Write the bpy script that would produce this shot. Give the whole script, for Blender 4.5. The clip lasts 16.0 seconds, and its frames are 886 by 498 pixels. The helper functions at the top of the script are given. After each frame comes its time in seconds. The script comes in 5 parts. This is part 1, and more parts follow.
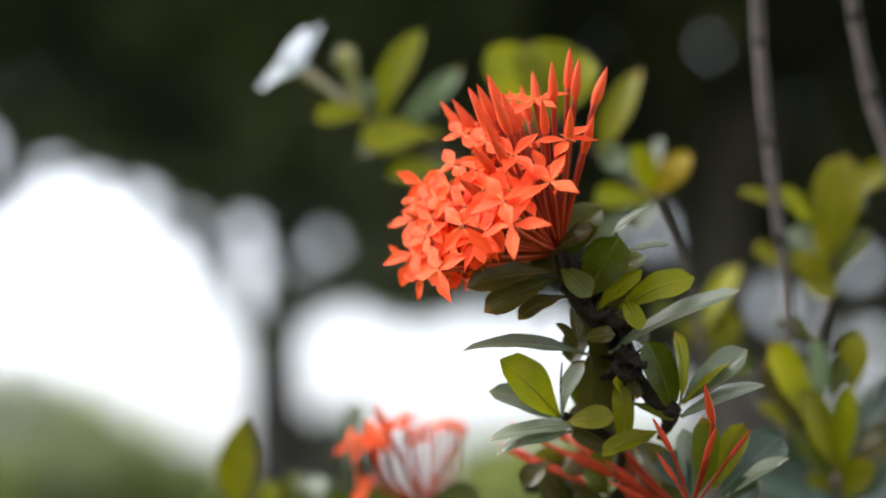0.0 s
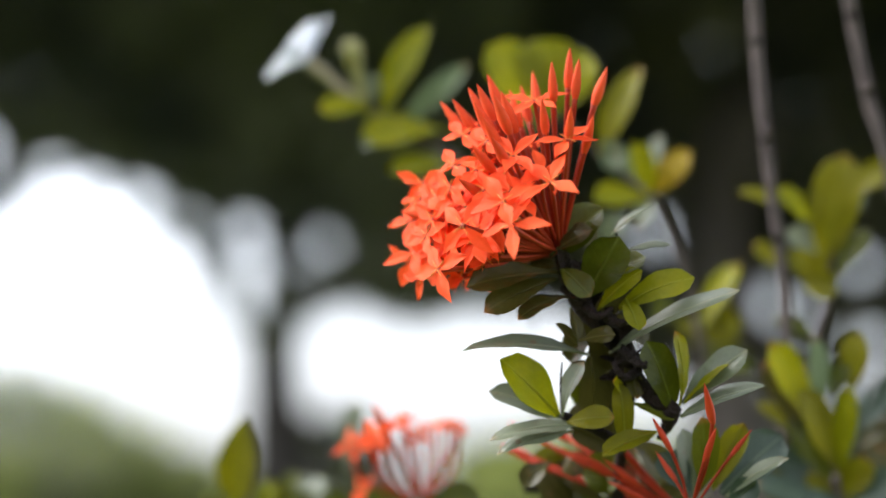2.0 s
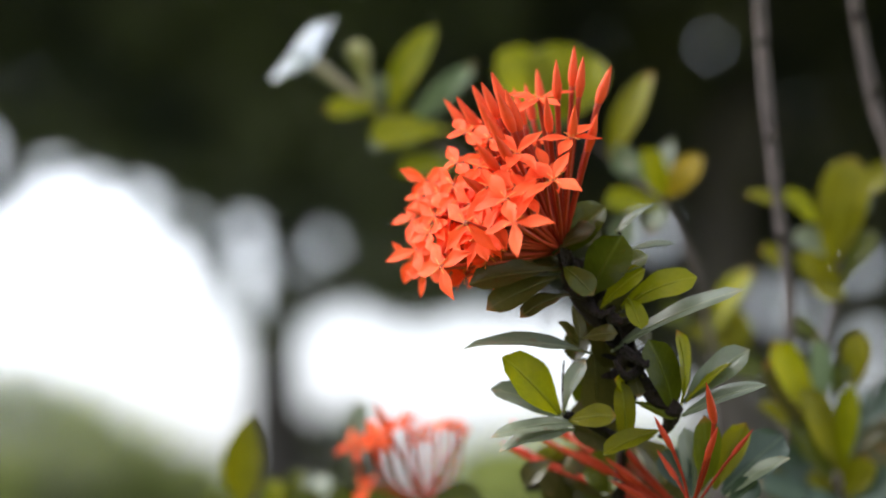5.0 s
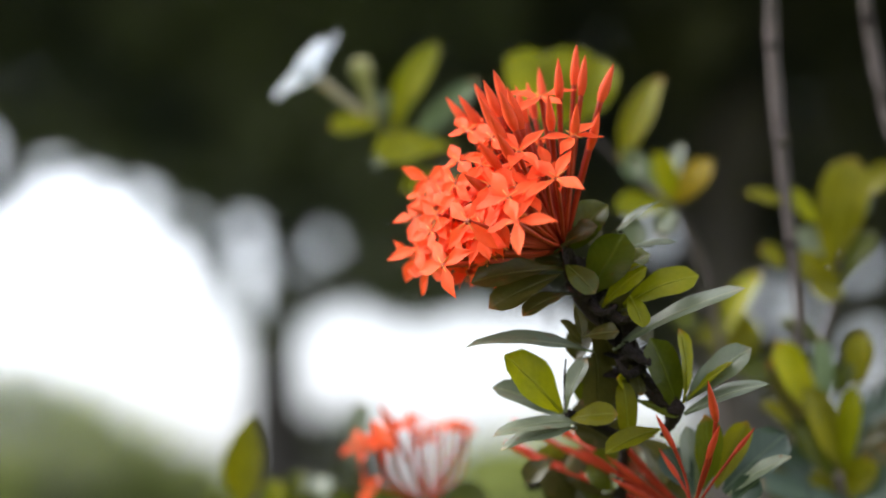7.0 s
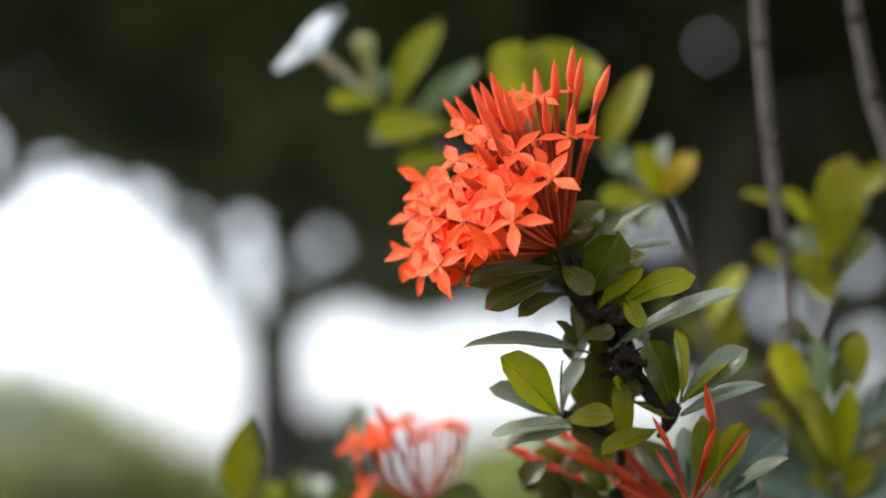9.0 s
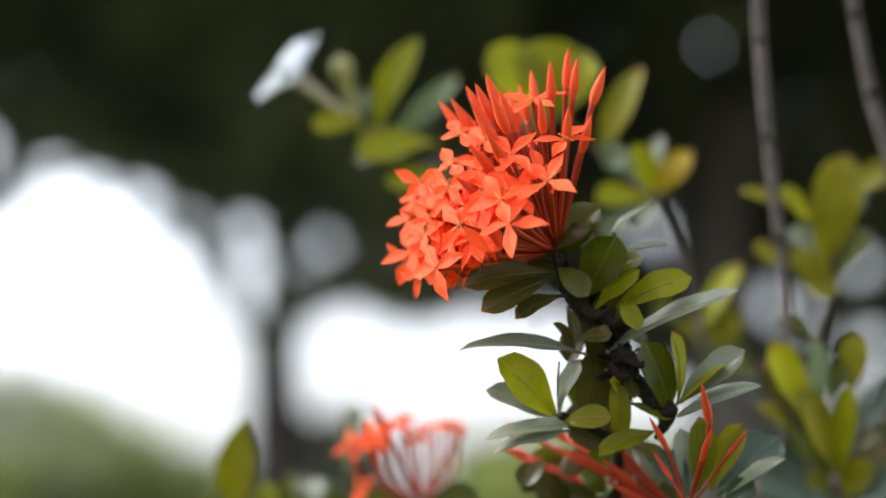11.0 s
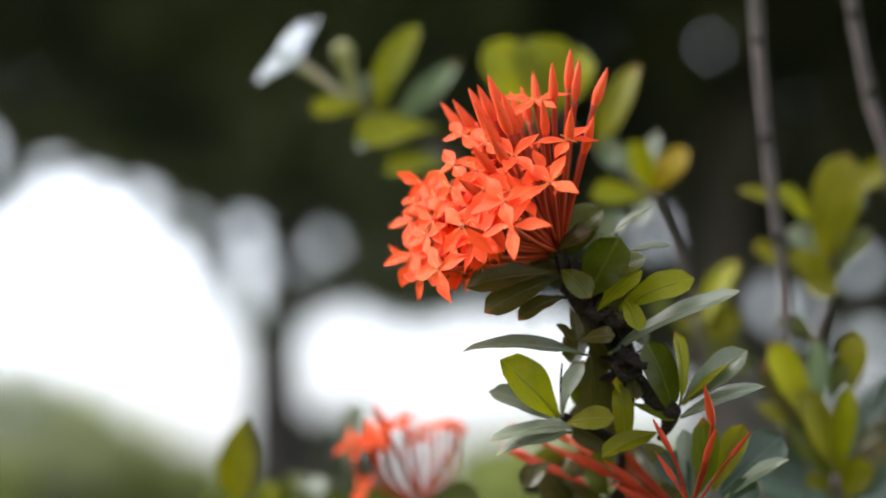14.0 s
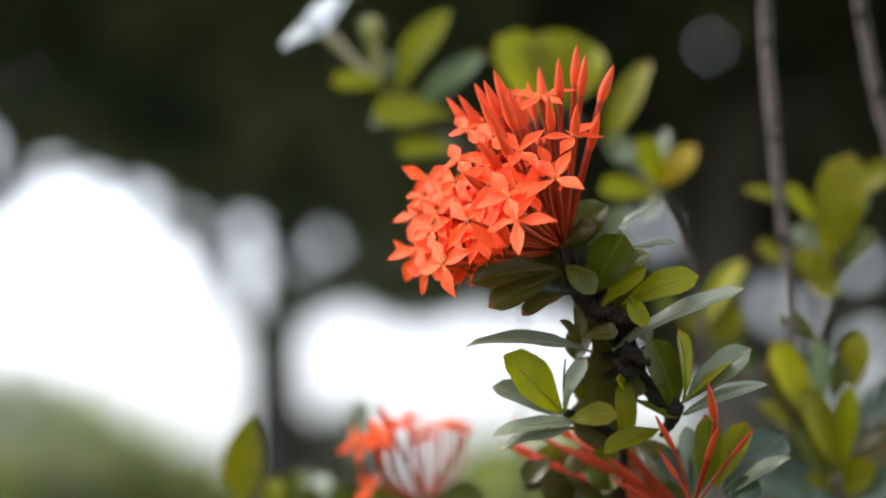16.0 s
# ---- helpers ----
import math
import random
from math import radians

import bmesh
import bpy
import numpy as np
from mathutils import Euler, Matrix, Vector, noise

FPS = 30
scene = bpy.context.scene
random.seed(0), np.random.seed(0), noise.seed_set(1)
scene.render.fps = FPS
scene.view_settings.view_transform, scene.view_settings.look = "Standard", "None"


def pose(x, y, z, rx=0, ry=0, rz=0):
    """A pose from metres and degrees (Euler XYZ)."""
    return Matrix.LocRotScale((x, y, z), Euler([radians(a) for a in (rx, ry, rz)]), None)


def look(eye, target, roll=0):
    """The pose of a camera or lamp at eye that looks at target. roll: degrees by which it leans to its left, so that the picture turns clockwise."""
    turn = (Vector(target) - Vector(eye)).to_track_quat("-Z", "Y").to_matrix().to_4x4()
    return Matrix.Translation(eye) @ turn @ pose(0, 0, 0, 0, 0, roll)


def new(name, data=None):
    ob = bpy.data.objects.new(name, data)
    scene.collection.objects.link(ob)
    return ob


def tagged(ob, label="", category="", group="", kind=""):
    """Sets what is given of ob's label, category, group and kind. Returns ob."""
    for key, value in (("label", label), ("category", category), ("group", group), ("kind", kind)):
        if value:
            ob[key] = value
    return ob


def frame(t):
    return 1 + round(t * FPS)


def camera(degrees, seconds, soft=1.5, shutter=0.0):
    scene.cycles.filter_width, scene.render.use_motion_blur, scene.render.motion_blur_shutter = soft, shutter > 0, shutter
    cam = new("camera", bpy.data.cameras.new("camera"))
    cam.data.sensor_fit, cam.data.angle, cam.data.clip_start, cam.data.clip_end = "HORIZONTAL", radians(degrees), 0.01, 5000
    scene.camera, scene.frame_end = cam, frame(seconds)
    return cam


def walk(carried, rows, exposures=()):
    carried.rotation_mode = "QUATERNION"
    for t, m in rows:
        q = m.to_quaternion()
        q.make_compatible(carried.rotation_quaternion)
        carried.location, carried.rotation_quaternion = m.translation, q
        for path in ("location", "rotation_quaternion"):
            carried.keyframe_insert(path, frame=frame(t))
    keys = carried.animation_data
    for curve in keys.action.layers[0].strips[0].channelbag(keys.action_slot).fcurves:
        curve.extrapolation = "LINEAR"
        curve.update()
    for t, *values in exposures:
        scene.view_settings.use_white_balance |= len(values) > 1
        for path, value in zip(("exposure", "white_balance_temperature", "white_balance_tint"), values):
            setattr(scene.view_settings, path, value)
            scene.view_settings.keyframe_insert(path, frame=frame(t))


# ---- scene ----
# ---- camera: it stands still, low before the shrub, tilted a little up ----
EYE = Vector((0.0, 0.0, 0.70))
TILT = 8.0
cam = camera(26.99, 16.0, soft=1.7)
cam.data.dof.use_dof = True
cam.data.dof.focus_distance = 0.501
cam.data.dof.aperture_fstop = 4.3
HOLD = pose(EYE.x, EYE.y, EYE.z, 90 + TILT, 0, 0)
walk(cam, [(0.0, HOLD), (16.0, HOLD)])

# ---- light: a bright overcast sky, the sun veiled ----
scene.view_settings.exposure = 1.83
world = bpy.data.worlds.new("overcast_sky")
scene.world = world
world.use_nodes = True
wn, wl = world.node_tree.nodes, world.node_tree.links
sky = wn.new("ShaderNodeTexSky")
sky.sky_type = "NISHITA"
sky.sun_disc = False
sky.sun_elevation = radians(45)
sky.sun_rotation = radians(-72)
sky.dust_density = 4.0
veil = wn.new("ShaderNodeHueSaturation")
veil.inputs["Saturation"].default_value = 0.20
veil.inputs["Value"].default_value = 1.0
wl.new(sky.outputs[0], veil.inputs["Color"])
cool = wn.new("ShaderNodeMix")
cool.data_type, cool.blend_type = "RGBA", "MULTIPLY"
cool.inputs[0].default_value = 1.0
cool.inputs[7].default_value = (0.95, 0.99, 1.06, 1)
wl.new(veil.outputs[0], cool.inputs[6])
wl.new(cool.outputs[2], wn["Background"].inputs["Color"])
wn["Background"].inputs["Strength"].default_value = 0.15
sun = new("sun", bpy.data.lights.new("sun", "SUN"))
sun.data.energy = 0.55
sun.data.angle = radians(25)
sun.data.color = (1.0, 0.96, 0.9)
sun.matrix_world = look((-4.76, 1.55, 5.0), (0, 0, 0))


# ---- materials ----
def material(name, low, high, rough=0.5, grain=400.0, blot=40.0, glow=0.0, relief=0.05, coat=0.0, rib=None, sheen=0.5, spots=None, gain=1.3):
    """Two tones mixed by a coarse and a fine noise; glow is the share of light let through; rib tints a midrib along the UV map."""
    m = bpy.data.materials.new(name)
    m.use_nodes = True
    n, l = m.node_tree.nodes, m.node_tree.links
    bsdf = n["Principled BSDF"]
    where = n.new("ShaderNodeNewGeometry")
    info = n.new("ShaderNodeObjectInfo")
    big, fine = n.new("ShaderNodeTexNoise"), n.new("ShaderNodeTexNoise")
    big.inputs["Scale"].default_value, fine.inputs["Scale"].default_value = blot, grain
    big.inputs["Detail"].default_value, fine.inputs["Detail"].default_value = 3.0, 2.0
    for tex in (big, fine):
        l.new(where.outputs["Position"], tex.inputs["Vector"])
    a = n.new("ShaderNodeMath")
    a.operation = "MULTIPLY_ADD"
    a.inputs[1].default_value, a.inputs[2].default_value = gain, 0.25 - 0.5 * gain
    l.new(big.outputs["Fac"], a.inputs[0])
    b = n.new("ShaderNodeMath")
    b.operation = "MULTIPLY_ADD"
    b.inputs[1].default_value = 0.35
    l.new(fine.outputs["Fac"], b.inputs[0])
    l.new(a.outputs[0], b.inputs[2])
    c = n.new("ShaderNodeMath")
    c.operation = "MULTIPLY_ADD"
    c.inputs[1].default_value = 0.35
    c.use_clamp = True
    l.new(info.outputs["Random"], c.inputs[0])
    l.new(b.outputs[0], c.inputs[2])
    mix = n.new("ShaderNodeMix")
    mix.data_type = "RGBA"
    mix.inputs[6].default_value, mix.inputs[7].default_value = (*low, 1), (*high, 1)
    l.new(c.outputs[0], mix.inputs[0])
    colour = mix.outputs[2]
    if rib:
        uv = n.new("ShaderNodeUVMap")
        split = n.new("ShaderNodeSeparateXYZ")
        l.new(uv.outputs[0], split.inputs[0])
        off = n.new("ShaderNodeMath")
        off.operation = "ABSOLUTE"
        l.new(split.outputs[0], off.inputs[0])
        line = n.new("ShaderNodeMapRange")
        line.inputs[1].default_value, line.inputs[2].default_value = 0.03, 0.10
        line.inputs[3].default_value, line.inputs[4].default_value = 0.45, 0.0
        l.new(off.outputs[0], line.inputs[0])
        # side veins run slanting from the midrib
        slant = n.new("ShaderNodeMath")
        slant.operation = "MULTIPLY_ADD"
        slant.inputs[1].default_value = -0.28
        l.new(off.outputs[0], slant.inputs[0])
        l.new(split.outputs[1], slant.inputs[2])
        wave = n.new("ShaderNodeMath")
        wave.operation = "PINGPONG"
        wave.inputs[1].default_value = 0.06
        l.new(slant.outputs[0], wave.inputs[0])
        vein = n.new("ShaderNodeMapRange")
        vein.inputs[1].default_value, vein.inputs[2].default_value = 0.0, 0.014
        vein.inputs[3].default_value, vein.inputs[4].default_value = 0.10, 0.0
        l.new(wave.outputs[0], vein.inputs[0])
        both = n.new("ShaderNodeMath")
        both.operation = "MAXIMUM"
        l.new(line.outputs[0], both.inputs[0])
        l.new(vein.outputs[0], both.inputs[1])
        tint = n.new("ShaderNodeMix")
        tint.data_type = "RGBA"
        tint.inputs[7].default_value = (*rib, 1)
        l.new(both.outputs[0], tint.inputs[0])
        l.new(colour, tint.inputs[6])
        colour = tint.outputs[2]
        # leaf tips dry to brown, more on some leaves than on others
        end = n.new("ShaderNodeMapRange")
        end.inputs[1].default_value, end.inputs[2].default_value = 0.90, 0.99
        l.new(split.outputs[1], end.inputs[0])
        some = n.new("ShaderNodeMath")
        some.operation = "MULTIPLY"
        l.new(end.outputs[0], some.inputs[0])
        few = n.new("ShaderNodeMapRange")
        few.inputs[1].default_value, few.inputs[2].default_value = 0.65, 1.0
        l.new(info.outputs["Random"], few.inputs[0])
        l.new(few.outputs[0], some.inputs[1])
        dried = n.new("ShaderNodeMix")
        dried.data_type = "RGBA"
        dried.inputs[7].default_value = (0.30, 0.12, 0.025, 1)
        l.new(some.outputs[0], dried.inputs[0])
        l.new(colour, dried.inputs[6])
        colour = dried.outputs[2]
    if spots:
        # small brown blemishes with a shape of their own
        speck = n.new("ShaderNodeTexNoise")
        speck.inputs["Scale"].default_value, speck.inputs["Detail"].default_value = 260.0, 4.0
        l.new(where.outputs["Position"], speck.inputs["Vector"])
        cut = n.new("ShaderNodeMapRange")
        cut.inputs[1].default_value, cut.inputs[2].default_value = 0.64, 0.70
        cut.inputs[3].default_value, cut.inputs[4].default_value = 0.0, 0.7
        l.new(speck.outputs["Fac"], cut.inputs[0])
        stain = n.new("ShaderNodeMix")
        stain.data_type = "RGBA"
        stain.inputs[7].default_value = (*spots, 1)
        l.new(cut.outputs[0], stain.inputs[0])
        l.new(colour, stain.inputs[6])
        colour = stain.outputs[2]
    l.new(colour, bsdf.inputs["Base Color"])
    bsdf.inputs["Specular IOR Level"].default_value = sheen
    bsdf.inputs["Roughness"].default_value = rough
    bsdf.inputs["Coat Weight"].default_value = coat
    bsdf.inputs["Coat Roughness"].default_value = 0.25
    bump = n.new("ShaderNodeBump")
    bump.inputs["Strength"].default_value = relief
    bump.inputs["Distance"].default_value = 0.002
    l.new(fine.outputs["Fac"], bump.inputs["Height"])
    l.new(bump.outputs[0], bsdf.inputs["Normal"])
    if glow:
        thin = n.new("ShaderNodeBsdfTranslucent")
        l.new(colour, thin.inputs["Color"])
        share = n.new("ShaderNodeMixShader")
        share.inputs[0].default_value = glow
        l.new(bsdf.outputs[0], share.inputs[1])
        l.new(thin.outputs[0], share.inputs[2])
        l.new(share.outputs[0], n["Material Output"].inputs[0])
    return m


PETAL = material("orange_petal", (0.93, 0.086, 0.020), (1.0, 0.140, 0.038), 0.6, 900, 120, 0.40, 0.04, sheen=0.2)
TUBE = material("red_flower_tube", (0.19, 0.016, 0.006), (0.48, 0.055, 0.017), 0.5, 700, 90, 0.12, 0.05, sheen=0.3)
BUD = material("scarlet_bud", (0.60, 0.056, 0.019), (0.88, 0.112, 0.032), 0.55, 700, 90, 0.12, 0.06, sheen=0.18)
# darker copy of the bud red, with the lower buds' shade put into it
SHADED_BUD = material("shaded_red_bud", (0.30, 0.022, 0.010), (0.56, 0.054, 0.018), 0.5, 700, 90, 0.1, 0.06, sheen=0.25)
ANTHER = material("yellow_stamen", (0.62, 0.15, 0.018), (0.78, 0.26, 0.035), 0.6, 900, 200)
WHITE = material("white_petal", (0.58, 0.61, 0.70), (0.74, 0.77, 0.84), 0.6, 600, 60, 0.3, 0.04, sheen=0.3)
CREAM = material("cream_tube", (0.32, 0.26, 0.17), (0.46, 0.39, 0.27), 0.6, 500, 60, 0.15)
BROWN = (0.14, 0.075, 0.03)
YOUNG = material("young_leaf", (0.12, 0.135, 0.001), (0.30, 0.28, 0.002), 0.45, 700, 70, 0.48, 0.12, 0.0, (0.34, 0.34, 0.03), 0.22)
MELLOW = material("mellow_leaf", (0.085, 0.085, 0.002), (0.215, 0.190, 0.003), 0.45, 700, 70, 0.45, 0.12, 0.0, (0.26, 0.25, 0.03), 0.22)
YELLOWING = material("yellowing_leaf", (0.16, 0.105, 0.001), (0.36, 0.235, 0.003), 0.45, 700, 70, 0.45, 0.12, 0.0, (0.34, 0.28, 0.03), 0.22)
STALK = material("red_bud_stalk", (0.19, 0.015, 0.007), (0.42, 0.040, 0.014), 0.55, 700, 90, 0.1, 0.06, sheen=0.18)
GREENBUD = material("green_bud", (0.25, 0.24, 0.08), (0.40, 0.37, 0.16), 0.6, 500, 60, 0.15)
GREEN = material("mature_leaf", (0.028, 0.038, 0.001), (0.100, 0.108, 0.003), 0.34, 700, 70, 0.34, 0.15, 0.0, (0.15, 0.165, 0.03), 0.35)
# brown-olive leaf, its dark tone also standing for foliage in shade
OLIVE = material("shaded_olive_leaf", (0.026, 0.026, 0.005), (0.078, 0.066, 0.014), 0.34, 700, 70, 0.24, 0.15, 0.0, (0.13, 0.11, 0.03), 0.3, BROWN)
PALE = material("pale_leaf", (0.080, 0.102, 0.062), (0.165, 0.182, 0.118), 0.36, 700, 70, 0.22, 0.12, 0.1, (0.28, 0.29, 0.16), 0.5, BROWN)
SAGE = material("sage_green_leaf", (0.066, 0.100, 0.042), (0.135, 0.178, 0.088), 0.5, 700, 70, 0.3, 0.12, 0.0, (0.2, 0.22, 0.12), 0.2)
TEAL = material("blue_green_leaf", (0.021, 0.040, 0.027), (0.050, 0.074, 0.051), 0.42, 700, 70, 0.22, 0.12, 0.05, (0.15, 0.19, 0.12), 0.4)
BARK = material("dark_bark", (0.004, 0.003, 0.003), (0.026, 0.016, 0.014), 0.9, 900, 120, 0, 1.0, sheen=0.2)
CANE = material("grey_cane_bark", (0.032, 0.024, 0.023), (0.125, 0.098, 0.096), 0.8, 500, 75, 0, 0.8, sheen=0.2, gain=2.0)
TRUNK = material("dark_tree_bark", (0.022, 0.018, 0.017), (0.060, 0.050, 0.046), 0.9, 40, 5, 0, 1.0)
BROWN_BARK = material("brown_tree_bark", (0.09, 0.073, 0.068), (0.24, 0.196, 0.182), 0.9, 40, 5, 0, 1.0)
# strong blotches paint lit and shaded leaf clumps into the crown colour
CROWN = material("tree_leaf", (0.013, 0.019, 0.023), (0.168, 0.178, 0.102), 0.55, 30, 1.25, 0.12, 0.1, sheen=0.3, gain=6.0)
# darker copy of the tree leaf; the right tree's shade is in its colour
SHADED_LEAF = material("shaded_tree_leaf", (0.010, 0.014, 0.015), (0.110, 0.104, 0.055), 0.6, 30, 2.2, 0.1, 0.1, sheen=0.2, gain=4.0)
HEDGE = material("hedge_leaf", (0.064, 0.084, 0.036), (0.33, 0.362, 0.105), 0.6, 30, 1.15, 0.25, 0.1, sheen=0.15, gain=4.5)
# bush leaf darkened in colour for the bushes that stand under the trees
SHADE = material("shaded_bush_leaf", (0.045, 0.065, 0.020), (0.12, 0.14, 0.042), 0.55, 30, 1.5, 0.2, 0.1, sheen=0.2)
GRASS = material("lawn", (0.045, 0.075, 0.010), (0.11, 0.14, 0.025), 0.9, 60, 0.6, 0, 0.8, sheen=0.1)


# ---- builders ----
def mesh_from(name, verts, faces, mat, uvs=None, smooth=True):
    me = bpy.data.meshes.new(name)
    me.from_pydata([tuple(v) for v in verts], [], faces)
    me.materials.append(mat)
    if smooth:
        me.polygons.foreach_set("use_smooth", [True] * len(me.polygons))
    if uvs is not None:
        layer = me.uv_layers.new(name="UVMap")
        for loop in me.loops:
            layer.data[loop.index].uv = uvs[loop.vertex_index]
    me.update()
    return me


def child(name, me, parent, label="", m=None):
    ob = new(name, me)
    ob.parent = parent
    if m is not None:
        ob.matrix_local = m
    return tagged(ob, label)


def thing(name, base, label, category, group="", kind=""):
    ob = new(name)
    ob.location = base
    ob.empty_display_size = 0.05
    return tagged(ob, label, category, group, kind)


def root_of(ob):
    while ob.parent:
        ob = ob.parent
    return Vector(ob.location)


def tube_mesh(name, points, radii, mat, sides=8, knots=0.0):
    """A tapered round stalk along a smooth line through points; knots swells it unevenly."""
    pts, rad = [], []
    n = len(points)
    for i in range(n - 1):
        p0, p1, p2, p3 = (Vector(points[max(0, min(n - 1, i + k))]) for k in (-1, 0, 1, 2))
        m1, m2 = (p2 - p0) / 2, (p3 - p1) / 2
        longest = max(1e-6, (p2 - p1).length)
        m1, m2 = m1 * min(1, longest / max(1e-6, m1.length)), m2 * min(1, longest / max(1e-6, m2.length))
        steps = 5
        for k in range(steps + (i == n - 2)):
            t = k / steps
            pts.append(p1 * (2 * t ** 3 - 3 * t * t + 1) + m1 * (t ** 3 - 2 * t * t + t) + p2 * (3 * t * t - 2 * t ** 3) + m2 * (t ** 3 - t * t))
            rad.append(radii[i] * (1 - t) + radii[i + 1] * t)
    verts, faces = [], []
    for i, p in enumerate(pts):
        d = (pts[min(i + 1, len(pts) - 1)] - pts[max(i - 1, 0)]).normalized()
        u = d.cross(Vector((0.13, 1, 0.21))).normalized()
        v = d.cross(u)
        r = rad[i] * (1 + knots * noise.noise(p * 90 + Vector((i, 0, 0))))
        for k in range(sides):
            a = 2 * math.pi * k / sides
            lump = 1 + 0.5 * knots * noise.noise(p * 160 + Vector((k * 3.1, 5, 0)))
            verts.append(p + (u * math.cos(a) + v * math.sin(a)) * r * lump)
    for i in range(len(pts) - 1):
        for k in range(sides):
            a, b = i * sides + k, i * sides + (k + 1) % sides
            faces.append((a, b, b + sides, a + sides))
    faces.append(tuple(range(sides))[::-1])
    faces.append(tuple(range(len(verts) - sides, len(verts))))
    return mesh_from(name, verts, faces, mat)


def stalk(parent, name, points, radii, mat, label="", sides=8, knots=0.15):
    """Points in centimetres, radii in millimetres."""
    o = root_of(parent)
    return child(name, tube_mesh(name, [Vector(p) / 100 - o for p in points], [r / 1000 for r in radii], mat, sides, knots), parent, label)


def blade_mesh(name, base, tip, width, roll, mat, arch=0.12, fold=0.18, blunt=0.5, wave=0.03, rows=10, across=6, seed=0, rise=0.72, twist=0.0):
    """A leaf or petal from base to tip. roll turns its face from the front (0) to above (90) and beyond."""
    axis = tip - base
    length = axis.length
    a = axis.normalized()
    front = Vector((0, -1, 0))
    front = (front - a * front.dot(a)).normalized()
    up = a.cross(front)
    if up.z < 0 or (abs(up.z) < 0.05 and up.x < 0):
        up = -up
    c, s = math.cos(radians(roll)), math.sin(radians(roll))
    n = front * c + up * s
    side = a.cross(n)
    top = max((k / 60) ** rise * (1 - k / 60) ** blunt for k in range(1, 60))
    verts, faces, uvs = [], [], []
    for i in range(rows + 1):
        t = i / rows
        w = 0.5 * width * ((t ** rise * (1 - t) ** blunt) / top) if 0 < i < rows else 0.5 * width * 0.04
        w += 0.03 * width if i == 0 else 0
        ct, st = math.cos(twist * (t - 0.4)), math.sin(twist * (t - 0.4))
        for j in range(across + 1):
            q = 2 * j / across - 1
            ripple = wave * width * noise.noise(Vector((t * 4 + seed * 7.3, q * 1.5, seed * 1.7))) * (0.3 + abs(q))
            across_way, face_way = side * ct + n * st, n * ct - side * st
            verts.append(base + a * (t * length) + across_way * (q * w) + face_way * (fold * abs(q) * w + ripple) + n * (arch * length * 2 * t * (1 - t)))
            uvs.append((q * w / (0.5 * width), t))
    for i in range(rows):
        for j in range(across):
            k = i * (across + 1) + j
            faces.append((k, k + 1, k + across + 2, k + across + 1))
    return mesh_from(name, verts, faces, mat, uvs)


leaf_count = [0]


def leaf(parent, base, tip, width, roll, mat, arch=0.12, fold=0.18, blunt=0.5, ribbed=False):
    """A leaf as a part of its branch; base, tip and width in centimetres."""
    o = root_of(parent)
    leaf_count[0] += 1
    turn = random.Random(leaf_count[0] * 13)
    b, t = Vector(base) / 100 - o, Vector(tip) / 100 - o
    me = blade_mesh("leaf", b, t, width / 100, roll, mat, arch, fold * turn.uniform(0.6, 1.9), blunt, 0.09, seed=leaf_count[0], rise=0.9, twist=turn.uniform(-0.7, 0.7))
    ob = child("leaf", me, parent)
    if ribbed:
        # the raised midrib on the leaf's middle line
        mid = [me.vertices[i * 7 + 3].co.copy() for i in range(11)]
        r = 0.0003
        child("midrib", tube_mesh("midrib", mid[0:10:3], [r * 1.5, r * 1.2, r, r * 0.5], mat, 5), ob)
    return ob


def petal_mesh(name, length, width, mat, blunt=0.85, arch=0.06, fold=0.2, rise=0.9, twist=0.0):
    return blade_mesh(name, Vector((0.0006, 0, 0)), Vector((length, 0, 0)), width, 90, mat, arch, fold, blunt, 0.06, 10, 4, 3, rise, twist)


PETAL_SHAPES = [petal_mesh("petal", 0.0103 * k, 0.0043 * w, PETAL, 1.2, a, f, 0.88, tw) for k, w, a, f, tw in ((1, 1, 0.10, 0.3, 0.3), (0.95, 1.08, -0.14, 0.2, -0.5), (1.06, 0.92, 0.03, 0.4, 0.6), (0.92, 1.0, 0.20, 0.3, -0.3), (1.0, 0.9, -0.22, 0.5, 0.2), (1.04, 1.05, 0.14, 0.15, -0.7))]


def stamen_mesh():
    verts, faces, rings = [], [], ((0.0003, 0.00016), (0.0012, 0.00014), (0.0019, 0.00022), (0.0026, 0.00005))
    for t, r in rings:
        for q in range(5):
            b = q * 2 * math.pi / 5
            verts.append(Vector((t, r * math.cos(b), 0.0003 + r * math.sin(b))))
    for i in range(len(rings) - 1):
        for q in range(5):
            u, v = i * 5 + q, i * 5 + (q + 1) % 5
            faces.append((u, v, v + 5, u + 5))
    return mesh_from("stamen", verts, faces, ANTHER)


STAMEN = stamen_mesh()


def aim(direction, spin):
    return Vector(direction).normalized().to_track_quat("Z", "Y").to_matrix().to_4x4() @ pose(0, 0, 0, 0, 0, spin)


